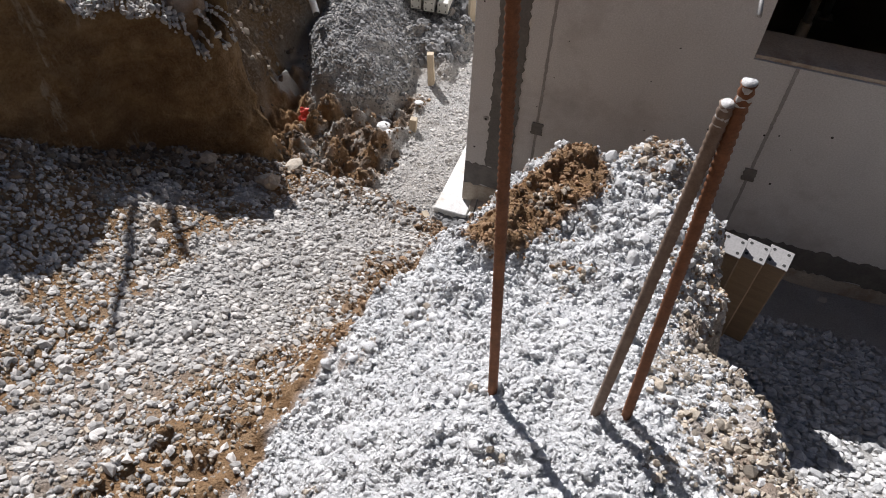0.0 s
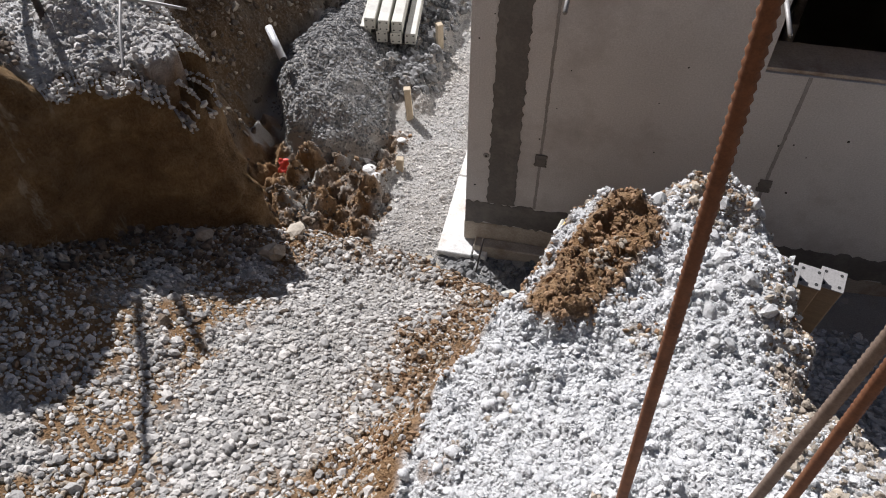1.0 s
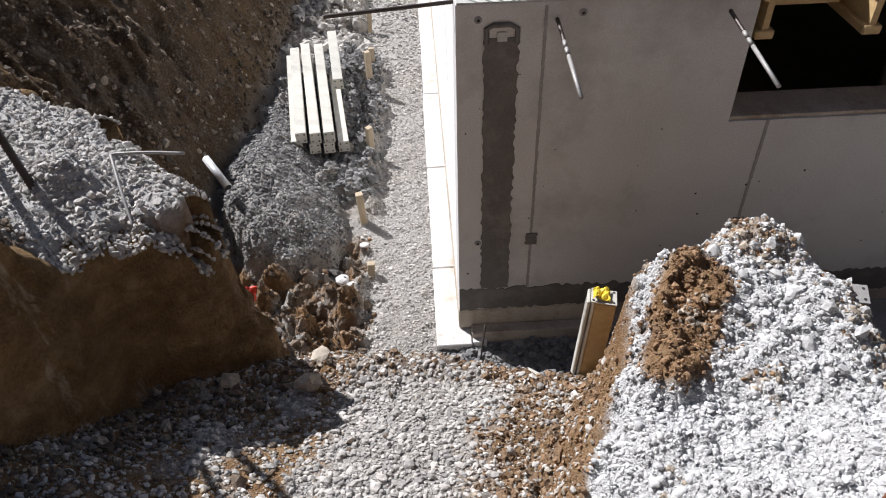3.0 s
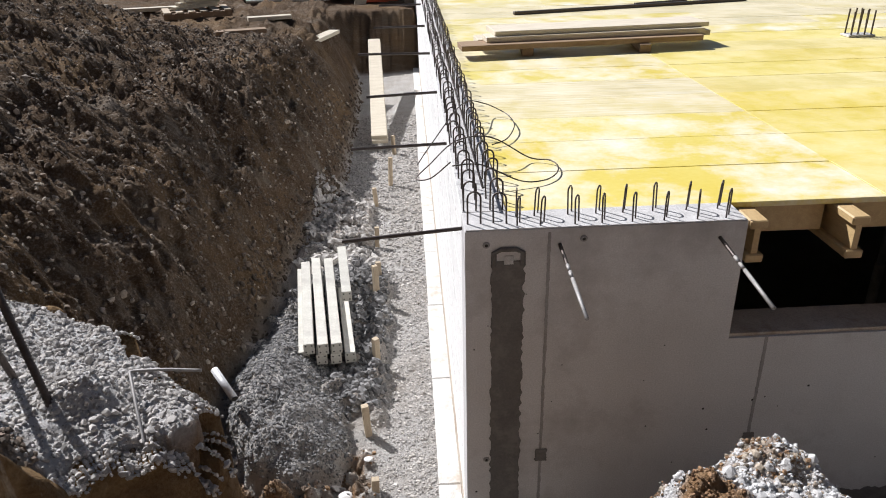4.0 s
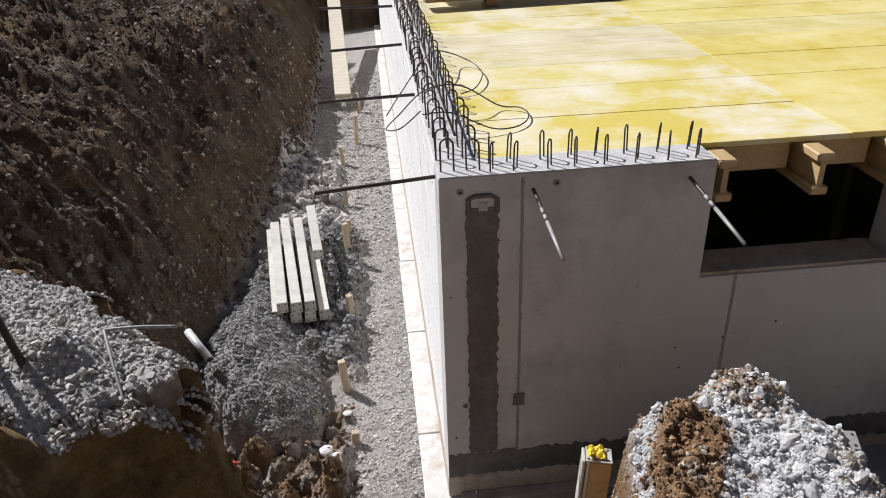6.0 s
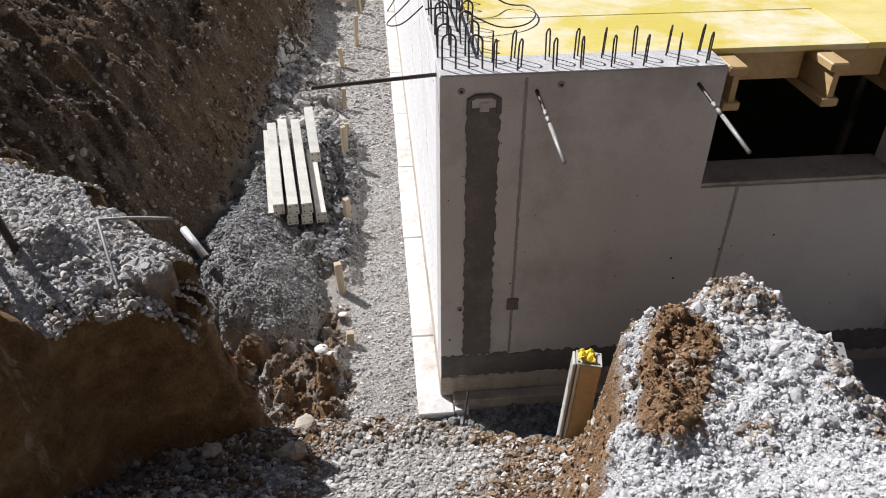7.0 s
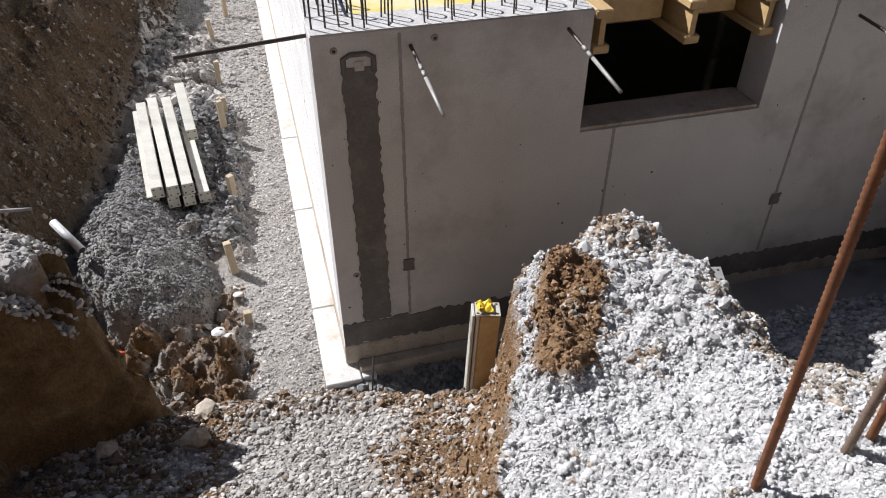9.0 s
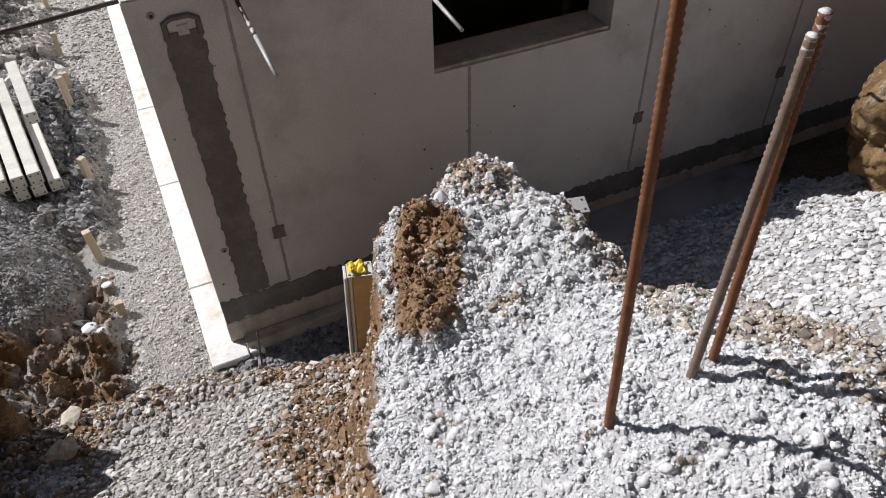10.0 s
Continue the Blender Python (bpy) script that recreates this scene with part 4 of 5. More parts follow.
loop = part("starter_loop", loop_bm(0.04, 0.128, 0.0036), "steel_dark", smooth=True)
tagged(loop, "bent dark steel starter loop set in the wall top", "rebar loop", "starter loops on the wall")
loop.matrix_world = pose(0.23, 0.05, TOP, 0, 0, 66)
rng = random.Random(21)
for x in (0.335, 0.477, 0.594, 0.72, 0.855, 0.99, 1.127):
    for y in (0.045, 0.15):
        copy_thing(loop, pose(x + rng.uniform(-0.008, 0.008) + (0 if y < 0.1 else -0.01), y, TOP, rng.uniform(-3, 3), rng.uniform(-2, 2), 58 + rng.uniform(-8, 8)))
copy_thing(loop, pose(0.235, 0.15, TOP, 0, 0, 80))
for x in (2.25, 2.36, 2.48, 2.6, 2.72, 2.84):
    for y in (0.045, 0.15):
        copy_thing(loop, pose(x, y, TOP, 0, 0, 80))
wide_loop = part("starter_loop", loop_bm(0.055, 0.15, 0.0042), "steel_dark", smooth=True)
tagged(wide_loop, "bent dark steel starter loop set in the wall top", "rebar loop", "starter loops on the wall")
wide_loop.matrix_world = pose(0.045, 0.07, TOP)
y = 0.07
while y < 19.5:
    for x in (0.045, 0.155):
        if (x, y) != (0.045, 0.07):
            copy_thing(wide_loop, pose(x + rng.uniform(-0.008, 0.008), y + rng.uniform(-0.012, 0.012), TOP, rng.uniform(-6, 6), rng.uniform(-4, 4), rng.uniform(-12, 12)))
    y += 0.14 if y < 6 else 0.19
for x in (0.1,):
    bar("lacing_bar", [(x, 0.25, TOP + 0.10), (x, 8, TOP + 0.105), (x, 19, TOP + 0.10)], 0.006, "steel_dark", "long lacing bar tied through the starter loops", "rebar", sides=6)


ring = [(-0.02, 0.50, TOP + 0.12), (0.12, 0.53, TOP + 0.11), (0.30, 0.50, TOP + 0.035), (0.42, 0.53, TOP + 0.02), (0.50, 0.62, TOP + 0.02), (0.53, 0.74, TOP + 0.02), (0.50, 0.82, TOP + 0.025), (0.40, 0.86, TOP + 0.03), (0.2, 0.84, TOP + 0.15), (0.02, 0.83, TOP + 0.14), (-0.12, 0.74, TOP + 0.05), (-0.19, 0.68, TOP), (-0.12, 0.62, TOP + 0.02), (-0.02, 0.62, TOP + 0.1)]


def smooth_path(pts, k=6):
    pts = [Vector(p) for p in pts]
    out = []
    for i in range(len(pts) - 1):
        p0, p1, p2, p3 = pts[max(i - 1, 0)], pts[i], pts[i + 1], pts[min(i + 2, len(pts) - 1)]
        for j in range(k):
            t = j / k
            out.append(0.5 * (2 * p1 + (p2 - p0) * t + (2 * p0 - 5 * p1 + 4 * p2 - p3) * t * t + (3 * p1 - p0 - 3 * p2 + p3) * t ** 3))
    return out + [pts[-1]]


bar("wire_coil", smooth_path(ring), 0.0036, "steel_dark", "loose springy loop of steel wire over the wall", "wire", sides=6)
bar("wire_coil", smooth_path([(0.24, 1.13, TOP + 0.02), (0.33, 1.2, TOP + 0.03), (0.40, 1.4, TOP + 0.04), (0.415, 1.6, TOP + 0.03), (0.38, 1.75, TOP + 0.04), (0.25, 1.8, TOP + 0.09), (0.1, 1.5, TOP + 0.16), (-0.1, 1.08, TOP + 0.05), (-0.18, 0.95, TOP - 0.02)]), 0.0036, "steel_dark", "loose springy loop of steel wire over the wall", "wire", sides=6)

# ---- slab formwork ----
deck = group_thing("formwork_deck", (0, 0, 0), "yellow three-ply formwork deck, worn and dusty", "formwork deck")
tagged(deck, kind="structure")
DECK_Z = TOP + 0.002
rng = random.Random(31)
row, y = 0, 0.205
while y < 22.8:
    depth = 0.5
    x = 0.205 - (rng.uniform(0.0, 1.2) if y > 4.2 else 0.0)
    while x < 11.8:
        length = 1.72 if x == 0.205 and y < 4.2 else rng.choice((2.0, 2.5, 2.5))
        x0, x1 = max(x, 0.205), min(x + length, 11.9)
        if x1 - x0 > 0.1 and not (6.3 < (x0 + x1) / 2 < 7.9 and 8.2 < y + 0.25 < 10.6):
            part("panel", solid(x0 + 0.0012, y + 0.0012, DECK_Z - 0.027, x1 - 0.0012, y + depth - 0.0012, DECK_Z + rng.uniform(-0.0015, 0.002), 0.0012), "ply_clean" if x0 > 1.5 and y < 4.6 else "ply", deck)
        x += length
    y += depth
    row += 1


def timber_beam(loc, length, rz=0):
    """An I-shaped timber formwork beam, lying along its own y."""
    ob = group_thing("formwork_beam", loc, "varnished timber I-beam carrying the formwork deck", "timber beam", "beams under the deck", rz)
    for z in (0.0, 0.16):
        bm = solid(-0.04, 0, z, 0.04, length, z + 0.04, 0.006)
        part("flange", bm, "beam_wood", ob)
    part("web", solid(-0.0135, 0.012, 0.04, 0.0135, length - 0.012, 0.16), "beam_wood", ob)
    return ob


for x in (1.262, 1.71, 2.10):
    timber_beam((x + 0.012, 0.05, DECK_Z - 0.027 - 0.2 - 0.001), 2.45)
for x in (2.9, 3.6, 4.3, 5.0):
    timber_beam((x, 0.25, DECK_Z - 0.027 - 0.2 - 0.001), 2.2)
for a, b in ((1.335, 1.66), (1.785, 2.05)):
    tagged(part("spacer_board", solid(a, 0.24, DECK_Z - 0.165, b, 0.265, DECK_Z - 0.035, 0.002), "beam_wood"), "brown board set between the formwork beams", "board", "boards between the beams")
timber_beam((0.95, 0.9, DECK_Z - 0.027 - 0.4 - 0.002), 2.9, -90)
for x, y in ((1.5, 0.95), (2.7, 1.2), (1.9, 2.6)):
    prop = group_thing("steel_prop", (x, y, 0.33), "galvanised adjustable steel prop under the deck", "prop", "props in the basement")
    part("foot_plate", solid(-0.06, -0.06, 0, 0.06, 0.06, 0.008), "pipe", prop)
    part("outer_tube", tube(bmesh.new(), [(0, 0, 0.008), (0, 0, 0.8)], 0.03, 12), "pipe", prop, smooth=True)
    part("inner_tube", tube(bmesh.new(), [(0, 0, 0.8), (0, 0, 1.225)], 0.024, 12), "pipe", prop, smooth=True)

# things lying on the deck
D = DECK_Z + 0.003


def plank(name, a, b, w, t, z, mat, label, category, group=""):
    a, b = Vector((*a, 0)), Vector((*b, 0))
    d = b - a
    ob = part(name, solid(0, -w / 2, 0, d.length, w / 2, t, 0.003), mat)
    ob.matrix_world = pose(a.x, a.y, z, 0, 0, math.degrees(math.atan2(d.y, d.x)))
    return tagged(ob, label, category, group)


for px in (0.85, 1.9):
    plank("bearer", (px, 3.75), (px + 0.05, 4.3), 0.1, 0.07, D, "wood_brown", "short brown timber bearer under the plank stack", "timber", "bearers on the deck")
Z1 = D + 0.071
plank("plank", (0.25, 3.80), (2.45, 4.0), 0.26, 0.045, Z1, "wood_brown", "brown scaffold plank stacked on bearers", "plank", "stacked planks on the deck")
plank("plank", (0.42, 4.12), (2.62, 4.27), 0.26, 0.045, Z1, "wood_pale", "pale scaffold plank stacked on bearers", "plank", "stacked planks on the deck")
plank("plank", (0.48, 3.92), (2.5, 4.1), 0.24, 0.045, Z1 + 0.046, "wood_pale", "pale scaffold plank stacked on bearers", "plank", "stacked planks on the deck")
plank("plank", (0.55, 4.05), (2.55, 4.25), 0.40, 0.04, Z1 + 0.093, "wood_pale", "wide pale shuttering board on top of the stack", "plank", "stacked planks on the deck")
plank("steel_strip", (1.10, 6.45), (4.28, 7.15), 0.06, 0.035, D, "steel_dark", "long dark steel rail lying on the deck", "steel rail")
plank("steel_strip", (2.75, 6.98), (3.5, 7.2), 0.05, 0.03, D + 0.001, "steel_dark", "short dark steel rail lying on the deck", "steel rail")
plank("board", (3.95, 9.0), (4.05, 10.2), 0.42, 0.05, D, "wood_pale", "pale board lying on the deck", "board")
for i, (a, b) in enumerate((((2.5, 19.4), (3.9, 18.6)), ((2.3, 18.2), (3.7, 18.9)), ((3.2, 20.0), (4.6, 19.6)))):
    plank("board", a, b, 0.35, 0.04, D + 0.042 * i, "wood_pale", "pale shuttering board in a loose heap", "board", "boards at the deck's far side")


def rebar_cage(x, y, s):
    ob = group_thing("column_starter", (x, y, D), "cluster of upright starter bars through the deck", "rebar cluster", "column starters")
    part("collar", solid(-s, -s * 0.6, 0, s, s * 0.6, 0.02, 0.003), "concrete_top", ob)
    r = random.Random(int(x * 10))
    for k in range(8):
        px, py = (k % 4 - 1.5) * s * 0.5, (k // 4 - 0.5) * s * 0.8
        part("starter_bar", tube(bmesh.new(), [(px, py, 0.02), (px + r.uniform(-0.01, 0.01), py, 0.24 + r.uniform(-0.02, 0.03))], 0.008, 6), "steel_dark", ob)


rebar_cage(4.12, 4.25, 0.13)
rebar_cage(5.45, 12.8, 0.2)
rebar_cage(9.4, 14.2, 0.25)
tagged(part("cable_heap", tube(bmesh.new(), [(3.5 + (0.42 + 0.012 * k % 0.2) * math.cos(k * 0.5), 14.7 + 0.28 * math.sin(k * 0.53), D + 0.03 + 0.0018 * k) for k in range(70)], 0.03, 6), "steel_dark", smooth=True), "dark coiled cable and sacking heaped on the deck", "cable")
trestle = group_thing("trestle", (4.7, 17.6, D), "small steel and timber working trestle on the deck", "trestle")
part("trestle_top", solid(-0.7, -0.3, 0.75, 0.7, 0.3, 0.80, 0.004), "wood_pale", trestle)
for sx in (-0.6, 0.6):
    for sy in (-0.25, 0.25):
        part("leg", tube(bmesh.new(), [(sx * 1.1, sy * 1.3, 0), (sx, sy, 0.75)], 0.025, 8), "pipe", trestle)
part("drum", solid(-0.25, -0.2, 0.0, 0.15, 0.2, 0.45, 0.05), "red", trestle, "red machine under the trestle")
tagged(part("gas_bottle", tube(bmesh.new(), [(4.0, 17.4, D), (4.0, 17.4, D + 0.75), (4.0, 17.4, D + 0.85)], 0.14, 12), "pipe", smooth=True), "grey bottle standing on the deck", "bottle")
# stair opening
opening = group_thing("stair_opening", (6.42, 8.25, D), "rectangular opening in the deck with board edging", "opening")
part("edging", solid(0, 0, 0, 1.4, 0.03, 0.10, 0.002), "wood_pale", opening)
part("edging", solid(0, 2.2, 0, 1.4, 2.23, 0.10, 0.002), "wood_pale", opening)
plank("board", (6.9, 7.9), (8.3, 9.6), 0.3, 0.05, D + 0.11, "wood_pale", "pale board laid across the opening", "board")
plank("board", (7.0, 10.7), (8.4, 10.5), 0.4, 0.3, D, "wood_brown", "brown timber crate beside the opening", "timber")
fence = group_thing("red_guard_rail", (0.6, 22.3, D), "red steel guard rail at the deck's far side", "guard rail")
for k in range(12):
    part("upright", solid(k * 0.45, 0, 0, k * 0.45 + 0.05, 0.05, 1.0), "red", fence)
part("rail", solid(0, -0.01, 0.1, 5.0, 0.0, 0.6), "red", fence)
# stone slope at the far right of the deck
rng = random.Random(77)
bm_rock = bmesh.new()
for k in range(150):
    m = pose(rng.uniform(9.8, 15), rng.uniform(12.5, 22), 0, rng.uniform(0, 90), rng.uniform(0, 90), rng.uniform(0, 180))
    m.translation.z = 2.0 + (m.translation.x - 9.8) * 0.35 + rng.uniform(-0.2, 0.2)
    r = bmesh.ops.create_icosphere(bm_rock, subdivisions=1, radius=rng.uniform(0.2, 0.42), matrix=m @ Matrix.Diagonal((1.2, 0.9, 0.7, 1)))
    for v in r["verts"]:
        v.co += Vector((rng.uniform(-1, 1), rng.uniform(-1, 1), rng.uniform(-1, 1))) * 0.05
tagged(part("stone_slope", bm_rock, "rock"), "rough quarry stone slope behind the deck", "stones", kind="stuff")

# ---- bars and scraps in the foreground ----
def rebar(base, top, r, mat, label, cap=False, group=""):
    b, t = Vector(base), Vector(top)
    ob = group_thing("reinforcing_bar", base, label, "rebar", group)
    part("bar", tube(bmesh.new(), [(b - b) - (t - b).normalized() * 0.08, t - b], r * 0.96, 12, r * 0.26, 0.013), mat, ob, smooth=True)
    if cap:
        bm = bmesh.new()
        q = (t - b).normalized()
        tube(bm, [(t - b) - q * 0.03, (t - b) - q * 0.022, (t - b) - q * 0.015, (t - b) - q * 0.008, (t - b) + q * 0.002], r * 1.04, 12)
        for v in bm.verts:
            v.co += Vector((noise.noise(v.co * 90), noise.noise(v.co * 90 + Vector((5, 0, 0))), noise.noise(v.co * 90 + Vector((0, 7, 0))))) * 0.0028
        part("mortar_cap", bm, "mortar", ob, "whitish dried mortar on the bar's tip", smooth=True)
    return ob


rebar((0.670, -2.048, 1.76), (0.600, -2.062, 3.05), 0.0088, "rust", "tall rusty ribbed reinforcing bar standing in the mound")
rebar((0.887, -2.040, 1.735), (0.902, -2.042, 2.560), 0.0088, "rust_grey", "brown-grey ribbed bar with a mortar-capped tip", True, "paired bars in the mound")
rebar((0.950, -2.034, 1.69), (0.917, -2.038, 2.592), 0.0088, "rust", "rusty ribbed bar with a mortar-capped tip", True, "paired bars in the mound")
rebar((-1.48, -0.63, 1.60), (-1.86, -0.26, 2.60), 0.013, "steel_dark", "dark steel bar leaning out of the earth block", False)
rebar((-1.75, -0.38, 1.66), (-1.90, -0.60, 3.0), 0.012, "steel_dark", "dark steel bar leaning out of the earth block", False)
bar("bent_bar", smooth_path([(-1.165, -0.715, 1.55), (-1.225, -0.58, 1.63), (-1.28, -0.45, 1.675), (-1.287, -0.437, 1.678), (-1.275, -0.425, 1.678), (-1.16, -0.42, 1.675), (-1.03, -0.415, 1.66)], 4), 0.0062, "steel_grey", "grey steel bar bent square, lying on the earth block", "rebar")
pipe = group_thing("pipe_stub", (-1.46, 1.09, 0.58), "short grey pipe sticking out of the bank", "pipe")
bm = bmesh.new()
tube(bm, [(-0.05, 0.06, 0.03), (0.10, -0.12, -0.07)], 0.024, 14)
part("tube", bm, "pipe", pipe, smooth=True)
part("mouth", tube(bmesh.new(), [(0.098, -0.117, -0.0685), (0.103, -0.1235, -0.072)], 0.021, 14), "hole", pipe)
bm = bmesh.new()
bmesh.ops.create_grid(bm, x_segments=8, y_segments=8, size=0.045)
for v in bm.verts:
    v.co.z = 0.03 * noise.noise(v.co * 40)
    v.co.x += 0.015 * noise.noise(v.co * 30 + Vector((3, 3, 3)))
bmesh.ops.solidify(bm, geom=bm.faces[:], thickness=0.002)
rag = part("plastic_scrap", bm, "red_rag", smooth=True)
rag.matrix_world = pose(-1.19, 0.40, 0.14, 35, 15, 20)
tagged(rag, "crumpled red plastic scrap between the clods", "scrap")

# survey pegs
rng = random.Random(8)
for x, y, z, h in ((-0.511, 0.50, 0.0, 0.235), (-0.56, 1.02, 0.15, 0.23), (-0.53, 1.78, 0.26, 0.14), (-0.56, 2.75, 0.26, 0.24), (-0.60, 3.9, 0.13, 0.22), (-0.639, 5.03, 0.13, 0.22), (-0.49, 5.66, 0.2, 0.30), (-0.45, 6.9, 0.15, 0.26), (-0.55, 3.05, 0.2, 0.18)):
    ob = group_thing("wooden_peg", (x, y, z - 0.06), "pale square wooden peg driven into the gravel", "peg", "pegs along the trench")
    ob.rotation_euler = (rng.uniform(-0.06, 0.06), rng.uniform(-0.06, 0.06), rng.uniform(0, 1))
    part("shaft", solid(-0.022, -0.022, 0, 0.022, 0.022, h + 0.06, 0.003), "wood", ob)
plank("lath", (-0.16, -0.20), (-0.05, -0.33), 0.035, 0.02, 0.20, "wood", "short broken wooden lath on the gravel", "lath")


# hollow cream-coloured formwork profiles
def profile(loc, length, rz, rx=0.0, skin="plastic_white", plate="plastic_white", half=0.04):
    ob = group_thing("formwork_profile", loc, "cream hollow formwork profile with punched end plate", "profile", "stacked profiles")
    ob.matrix_world = pose(*loc, rx, 0, rz)
    part("body", solid(-half, 0.003, 0, half, length, 0.08, 0.004), skin, ob)
    part("end_plate", solid(-half - 0.001, -0.001, -0.001, half + 0.001, 0.004, 0.081, 0.001), plate, ob)
    for hx in (0.015 - half, half - 0.015):
        for hz in (0.016, 0.064):
            bm = bmesh.new()
            bmesh.ops.create_circle(bm, cap_ends=True, radius=0.006, segments=10, matrix=pose(hx, -0.0018, hz, 90))
            part("hole", bm, "hole", ob)
    return ob


for x, y, z, ln in ((-1.03, 1.64, 0.31, 1.35), (-0.90, 1.60, 0.31, 1.38), (-0.80, 1.60, 0.31, 1.3), (-0.70, 1.61, 0.31, 1.0), (-0.985, 1.61, 0.394, 1.34), (-0.885, 1.60, 0.394, 1.42), (-0.79, 1.605, 0.394, 1.40), (-0.755, 2.2, 0.478, 0.85)):
    profile((x, y, z), ln, 7.5 + rng.uniform(-0.8, 0.8), half=0.037)
post = profile((0.515, -0.735, 0.50), 0.02, 0)
bpy.data.objects.remove(post.children[0])
for c in list(post.children):
    bpy.data.objects.remove(c)
post.name = "upright_profile"
tagged(post, "upright cream profile wedged in the soil, yellow plastic on top", "profile")
post.matrix_world = pose(0.515, -0.70, 0.468, -4, 3, -14)
part("body", solid(-0.042, -0.042, 0, 0.042, 0.042, 0.575, 0.004), "beam_wood", post, "yellowish long side")
part("side_flange", solid(-0.056, -0.043, 0, -0.043, 0.043, 0.577, 0.003), "plastic_white", post)
part("side_flange", solid(-0.074, -0.043, 0, -0.061, 0.043, 0.577, 0.003), "plastic_white", post)
part("end_plate", solid(-0.060, -0.044, 0.578, 0.043, 0.044, 0.583, 0.001), "plastic_white", post)
for hx in (-0.05, 0.03):
    for hy in (-0.032, 0.032):
        bm = bmesh.new()
        bmesh.ops.create_circle(bm, cap_ends=True, radius=0.006, segments=10, matrix=pose(hx, hy, 0.5838))
        part("hole", bm, "hole", post)
bm = bmesh.new()
bmesh.ops.create_grid(bm, x_segments=7, y_segments=5, size=0.034)
for v in bm.verts:
    v.co.z = 0.012 + 0.05 * abs(noise.noise(v.co * 28 + Vector((2, 1, 0))))
bmesh.ops.solidify(bm, geom=bm.faces[:], thickness=0.003)
cap = part("plastic_cap", bm, "yellow", post, "crumpled yellow plastic")
cap.location = (-0.02, 0, 0.576)
# brown body and dull end plate put the shade behind the mound into colour
for x, y, z in ((1.235, -0.94, 1.275), (1.32, -0.915, 1.25), (1.405, -0.89, 1.225)):
    p = profile((x, y, z), 0.6, 0, skin="wood_brown", plate="groove")
    p.matrix_world = pose(x, y, z, -78, 0, -14) @ Matrix.Translation((0, 0, -0.04))
    tagged(p, "hollow profile standing on end behind the mound, colours darkened for shade", "profile", "profiles standing on end")

scrap = profile((0.36, -0.50, 0.50), 0.11, 35)
scrap.matrix_world = pose(0.36, -0.50, height_at(0.36, -0.50) - 0.055, -12, 14, 40)
tagged(scrap, "half-buried cream profile end among broken stone", "profile")
bar("stub_bar", [(0.095, -0.19, 0.10), (0.125, -0.15, 0.36)], 0.0045, "steel_dark", "thin dark steel stub at the slab corner", "rebar", sides=6)
for k, (x, y, r) in enumerate(((-0.66, 0.42, 0.045), (-0.60, 0.36, 0.03), (-0.74, 0.62, 0.035), (-0.55, 0.74, 0.03), (-0.40, -0.62, 0.04), (-0.62, -0.70, 0.045))):
    bm = bmesh.new()
    bmesh.ops.create_icosphere(bm, subdivisions=2, radius=r)
    for v in bm.verts:
        v.co *= 1 + 0.3 * noise.noise(v.co * 30 + Vector((k, 0, 0)))
        v.co.z *= 0.4
    ob = part("stone", bm, "pebble_pale" if k != 5 else "rock")
    ob.matrix_world = pose(x, y, height_at(x, y) + r * 0.25, 12 * k % 25, 8, 50 * k)
    tagged(ob, "flat pale stone lying on the broken soil", "stone", "loose flat stones")

# planks and boards further down the trench
for i, (x0, x1) in enumerate(((-0.76, -0.60), (-0.70, -0.56))):
    ob = part("trench_plank", solid(-0.11, 0, 0, 0.11, 4.1, 0.05, 0.003), "wood_pale")
    ob.matrix_world = pose(-0.65 - 0.01 * i, 7.1 + 0.05 * i, 0.24 + 0.055 * i, 9.5, 0, 2.5)
    tagged(ob, "long pale plank leaning up the end of the trench", "plank", "planks in the trench")


def pallet(loc, rz):
    ob = group_thing("wooden_pallet", loc, "worn wooden pallet carrying boards", "pallet", "", rz)
    for y in (-0.35, 0, 0.35):
        part("runner", solid(-0.6, y - 0.05, 0, 0.6, y + 0.05, 0.1), "wood_brown", ob)
    for k in range(6):
        part("deck_board", solid(-0.58 + k * 0.21, -0.4, 0.1, -0.46 + k * 0.21, 0.4, 0.125), "wood", ob)
    return ob


hz = height_at(-4.1, 11.5)
pallet((-4.1, 11.5, hz), 20)
for k in range(5):
    plank("board", (-4.45 + 0.08 * k, 11.3 + 0.05 * k), (-3.85 + 0.06 * k, 12.0 - 0.04 * k), 0.16, 0.06, hz + 0.126 + 0.061 * k, "wood_pale", "pale timber stacked on a pallet", "timber", "timber on the pallet")
for k, (a, b) in enumerate((((-6.4, 13.0), (-4.9, 13.4)), ((-6.0, 12.6), (-4.8, 12.9)), ((-2.9, 10.2), (-2.2, 10.4)), ((-3.0, 8.3), (-2.3, 8.5)), ((-1.8, 9.5), (-1.5, 10.6)))):
    plank("board", a, b, 0.2, 0.06, height_at((a[0] + b[0]) / 2, (a[1] + b[1]) / 2), "wood_pale" if k != 3 else "wood_brown", "loose board lying on the trampled earth", "board", "boards on the earth")


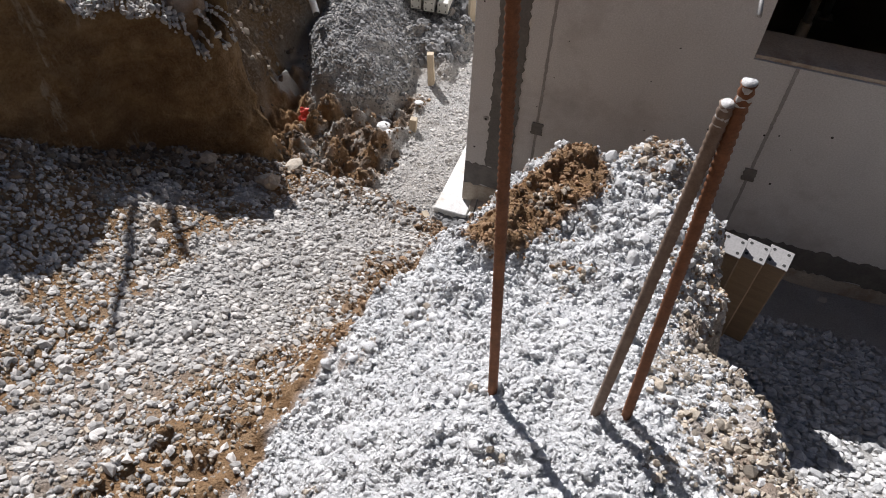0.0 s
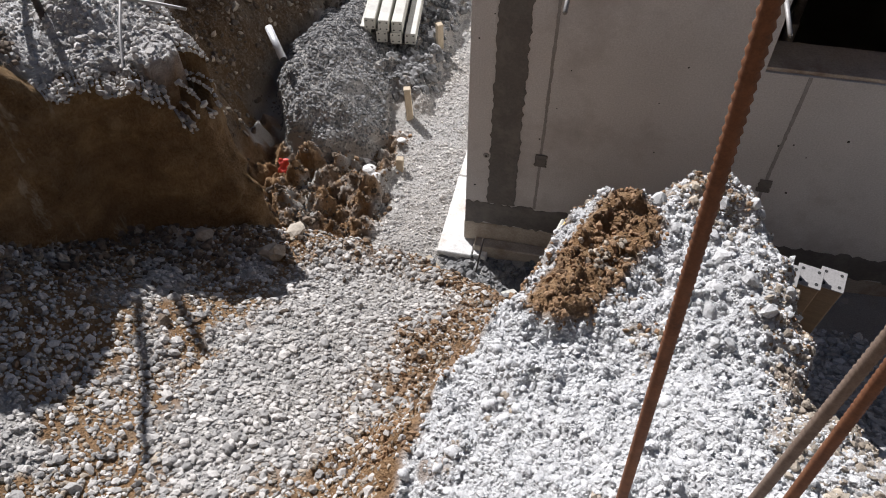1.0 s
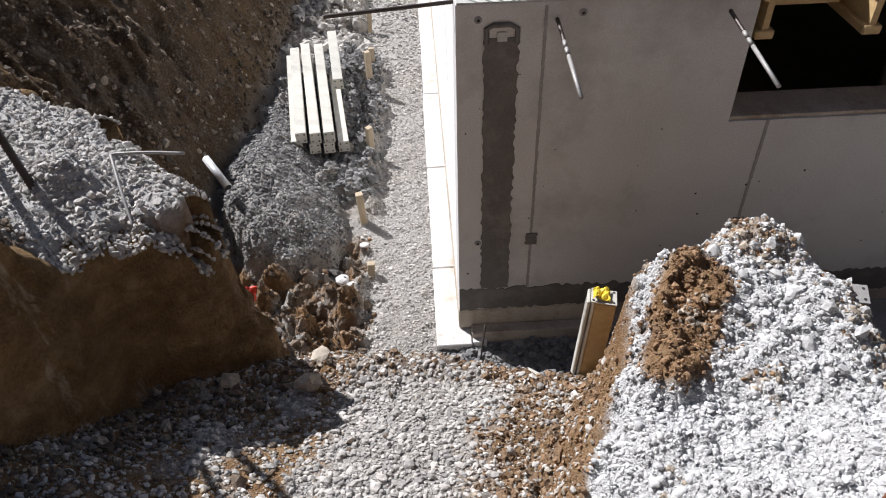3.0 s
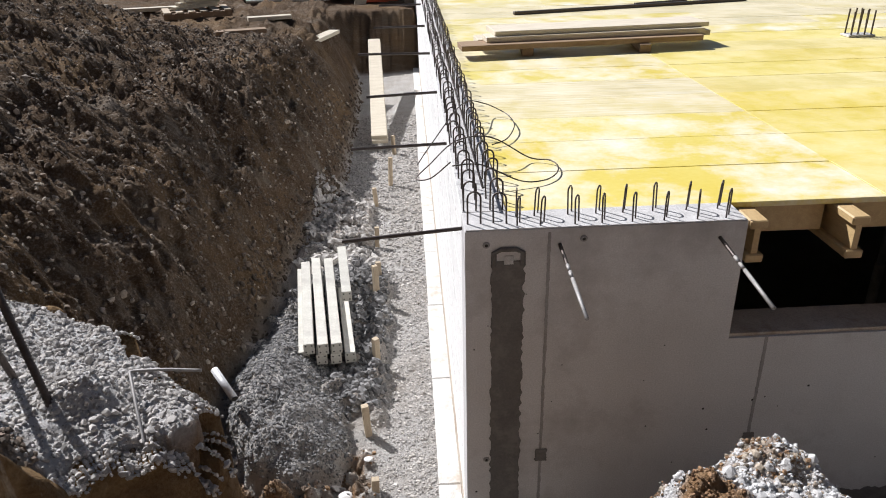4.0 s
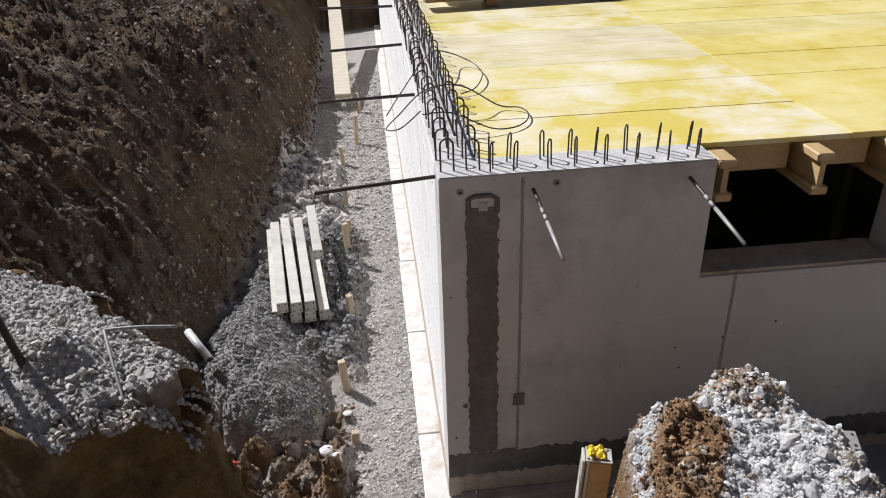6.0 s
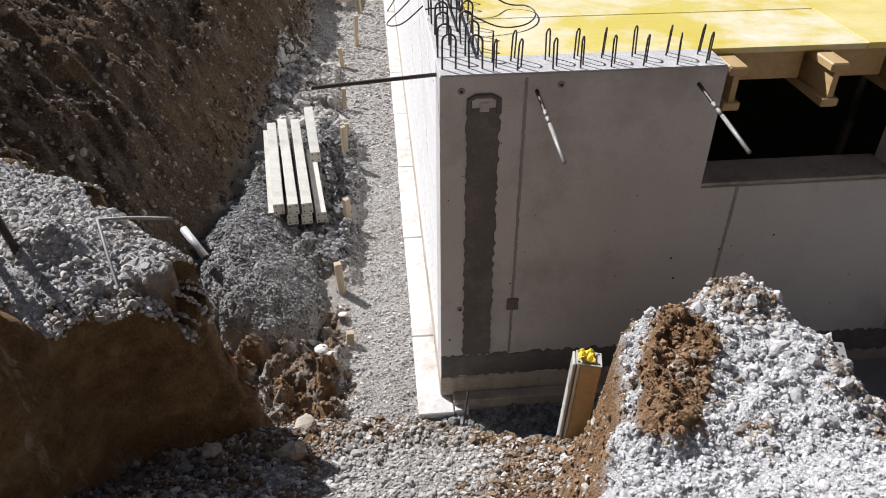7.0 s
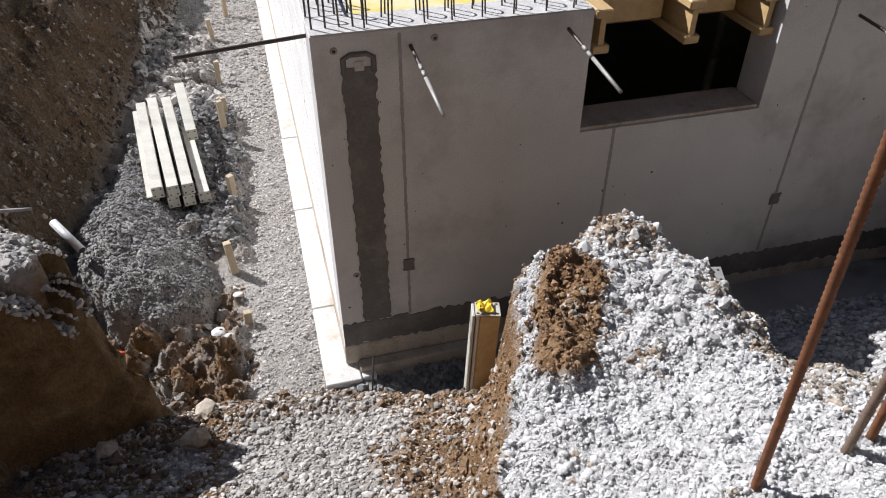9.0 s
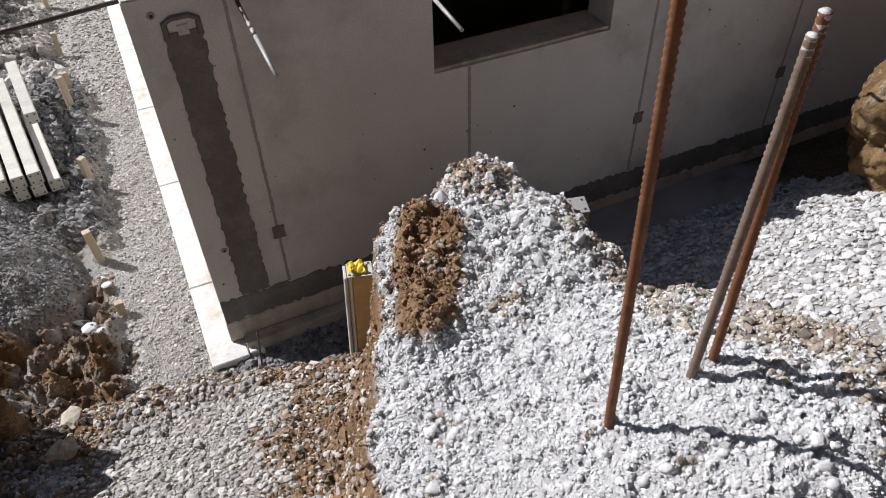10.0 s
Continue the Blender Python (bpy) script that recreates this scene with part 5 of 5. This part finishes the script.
def panel_stack(loc, length, width, count, rz, label):
    ob = group_thing("formwork_panel_stack", loc, label, "formwork stack", "red formwork stacks", rz)
    r = random.Random(int(length * 10))
    for k in range(count):
        dx = r.uniform(-0.05, 0.05)
        panel = part("panel_frame", solid(dx, 0, k * 0.13, length + dx, width, k * 0.13 + 0.105, 0.006), "red", ob)
        part("panel_skin", solid(dx + 0.01, 0.02, k * 0.13 + 0.106, length + dx - 0.01, width - 0.02, k * 0.13 + 0.128), "wood_pale" if k % 3 == 0 else "steel_dark", panel)
    return ob


panel_stack((-4.15, 15.0, height_at(-3, 15.2) + 0.1), 2.6, 1.2, 6, 2, "stack of red steel formwork panels on the ground")
panel_stack((-1.35, 14.6, height_at(-0.9, 14.9)), 0.95, 1.2, 13, 0, "tall stack of red steel formwork panels")
tagged(part("squared_timber", solid(-0.25, 14.4, 1.0, -0.03, 14.6, 3.4, 0.004), "wood"), "upright squared timber beside the red stack", "timber")
for k in range(5):
    bar("scaffold_tube", [(-3.7, 14.5 - 0.1 * k, height_at(-3, 14.5) + 0.06 + 0.02 * (k % 2)), (-1.9, 14.6 - 0.1 * k, height_at(-2.5, 14.5) + 0.10)], 0.03, "pipe", "grey scaffold tube lying before the red stack", "tube", "scaffold tubes")
for k in range(3):
    ob = part("board", solid(-0.07, 0, 0, 0.07, 0.03, 0.6, 0.003), "wood_pale")
    ob.matrix_world = pose(-1.30 + 0.06 * k, 14.3, height_at(-1.5, 14.3), -12, 14, 10)
    tagged(ob, "pale board leaning on the red stack", "board", "boards leaning on the red stack")

# lump of earth standing on the right-hand ground
def lump(rx, ry, rz, seed, low=-1.0):
    bm = bmesh.new()
    bmesh.ops.create_icosphere(bm, subdivisions=6, radius=1.0)
    o = Vector((seed, 0, 0))
    for v in bm.verts:
        p = v.co.copy()
        k = 1 + 0.20 * noise.fractal(p * 1.5 + o, 0.8, 2.1, 4) + 0.05 * noise.fractal(p * 9 + o, 0.8, 2.1, 4) - 0.05 * abs(noise.noise(p * 4 + o))
        v.co = Vector((p.x * rx, p.y * ry, max(p.z, low) * rz)) * k
    return bm


boulder = part("earth_boulder", lump(0.45, 0.40, 0.50, 3), "cut_earth", smooth=True)
boulder.matrix_world = pose(3.47, -1.0, 1.07, 0, 0, 20)
tagged(boulder, "large lump of tan earth with a whitish crust", "boulder")
capm = part("crust_cap", lump(0.41, 0.36, 0.20, 9), "mortar", boulder, "whitish crust", smooth=True)
capm.location = (0.0, 0.0, 0.37)
bm = bmesh.new()
bmesh.ops.create_icosphere(bm, subdivisions=3, radius=0.045)
for v in bm.verts:
    v.co *= 1 + 0.35 * noise.noise(v.co * 25)
stone = part("stone", bm, "rock", smooth=True)
stone.matrix_world = pose(1.40, -1.62, height_at(1.40, -1.62) + 0.03)
tagged(stone, "tan stone beside the mound", "stone")

# ---- the distance ----
hz = height_at(-23.5, 170)
house = group_thing("house", (-23.5, 170, hz - 0.2), "far white house with a slate-blue roof", "house")
part("wall", solid(-5, -5, 0, 5, 5, -7.0 - hz), "render_white", house)
part("roof", extruded([(-6, 0), (6, 0), (1.2, 3.8), (-1.2, 3.8)], 12, Matrix.Translation((0, -6, -7.0 - hz))), "slate", house)
for x in (-3.2, 0, 3.2):
    part("window", solid(x - 0.6, -5.06, -9.0 - hz, x + 0.6, -5.002, -7.6 - hz), "hole", house)
hz = height_at(-7.7, 30)
shed = group_thing("shed", (-7.7, 30, hz - 0.2), "grey sheet-clad shed at the edge of the site", "shed")
part("wall", solid(-1.1, 0, 0, 1.6, 3, 1.2 - hz), "grey_sheet", shed)
part("roof", solid(-1.2, -0.15, 1.2 - hz, 1.7, 3.1, 1.28 - hz), "render_white", shed)
part("annex", solid(-1.7, 0.3, 0, -1.1, 2.6, 0.9 - hz), "grey_sheet", shed)
road = group_thing("road", (0, 0, 0), "pale valley road on a low retaining wall", "road")
tagged(road, kind="structure")
for k in range(12):
    x0, x1 = -100 + k * 7.0, -93.05 + k * 7.0
    hz = height_at((x0 + x1) / 2, 175)
    part("road_length", solid(x0, 175, hz - 1.0, x1, 182, -12.2 + 0.08 * k), "asphalt", road)
    part("retaining_wall", solid(x0, 174.6, hz - 1.0, x1, 174.98, -12.6 + 0.08 * k), "grey_sheet", road)
pole = group_thing("pole", (-8.1, 29.0, height_at(-8.1, 29) - 0.2), "dark slender pole beside the shed", "pole")
part("shaft", tube(bmesh.new(), [(0, 0, 0), (0.0, 0, 6.5)], 0.07, 8), "steel_dark", pole)
rng = random.Random(91)
bm = bmesh.new()
for k in range(240):
    x, y = rng.uniform(-460, -185), rng.uniform(330, 450)
    if x > -190 + (330 - y) * 0.35:
        continue
    hgt = rng.uniform(13, 20)
    r = bmesh.ops.create_cone(bm, cap_ends=False, segments=9, radius1=hgt * 0.22, radius2=0.1, depth=hgt, matrix=pose(x, y, height_at(x, y) + hgt / 2))
    for v in r["verts"]:
        v.co += Vector((rng.uniform(-0.6, 0.6), rng.uniform(-0.6, 0.6), rng.uniform(-0.6, 0.6)))
tagged(part("spruce_wood", bm, "forest"), "dark spruce wood on the far slope", "wood", kind="stuff")
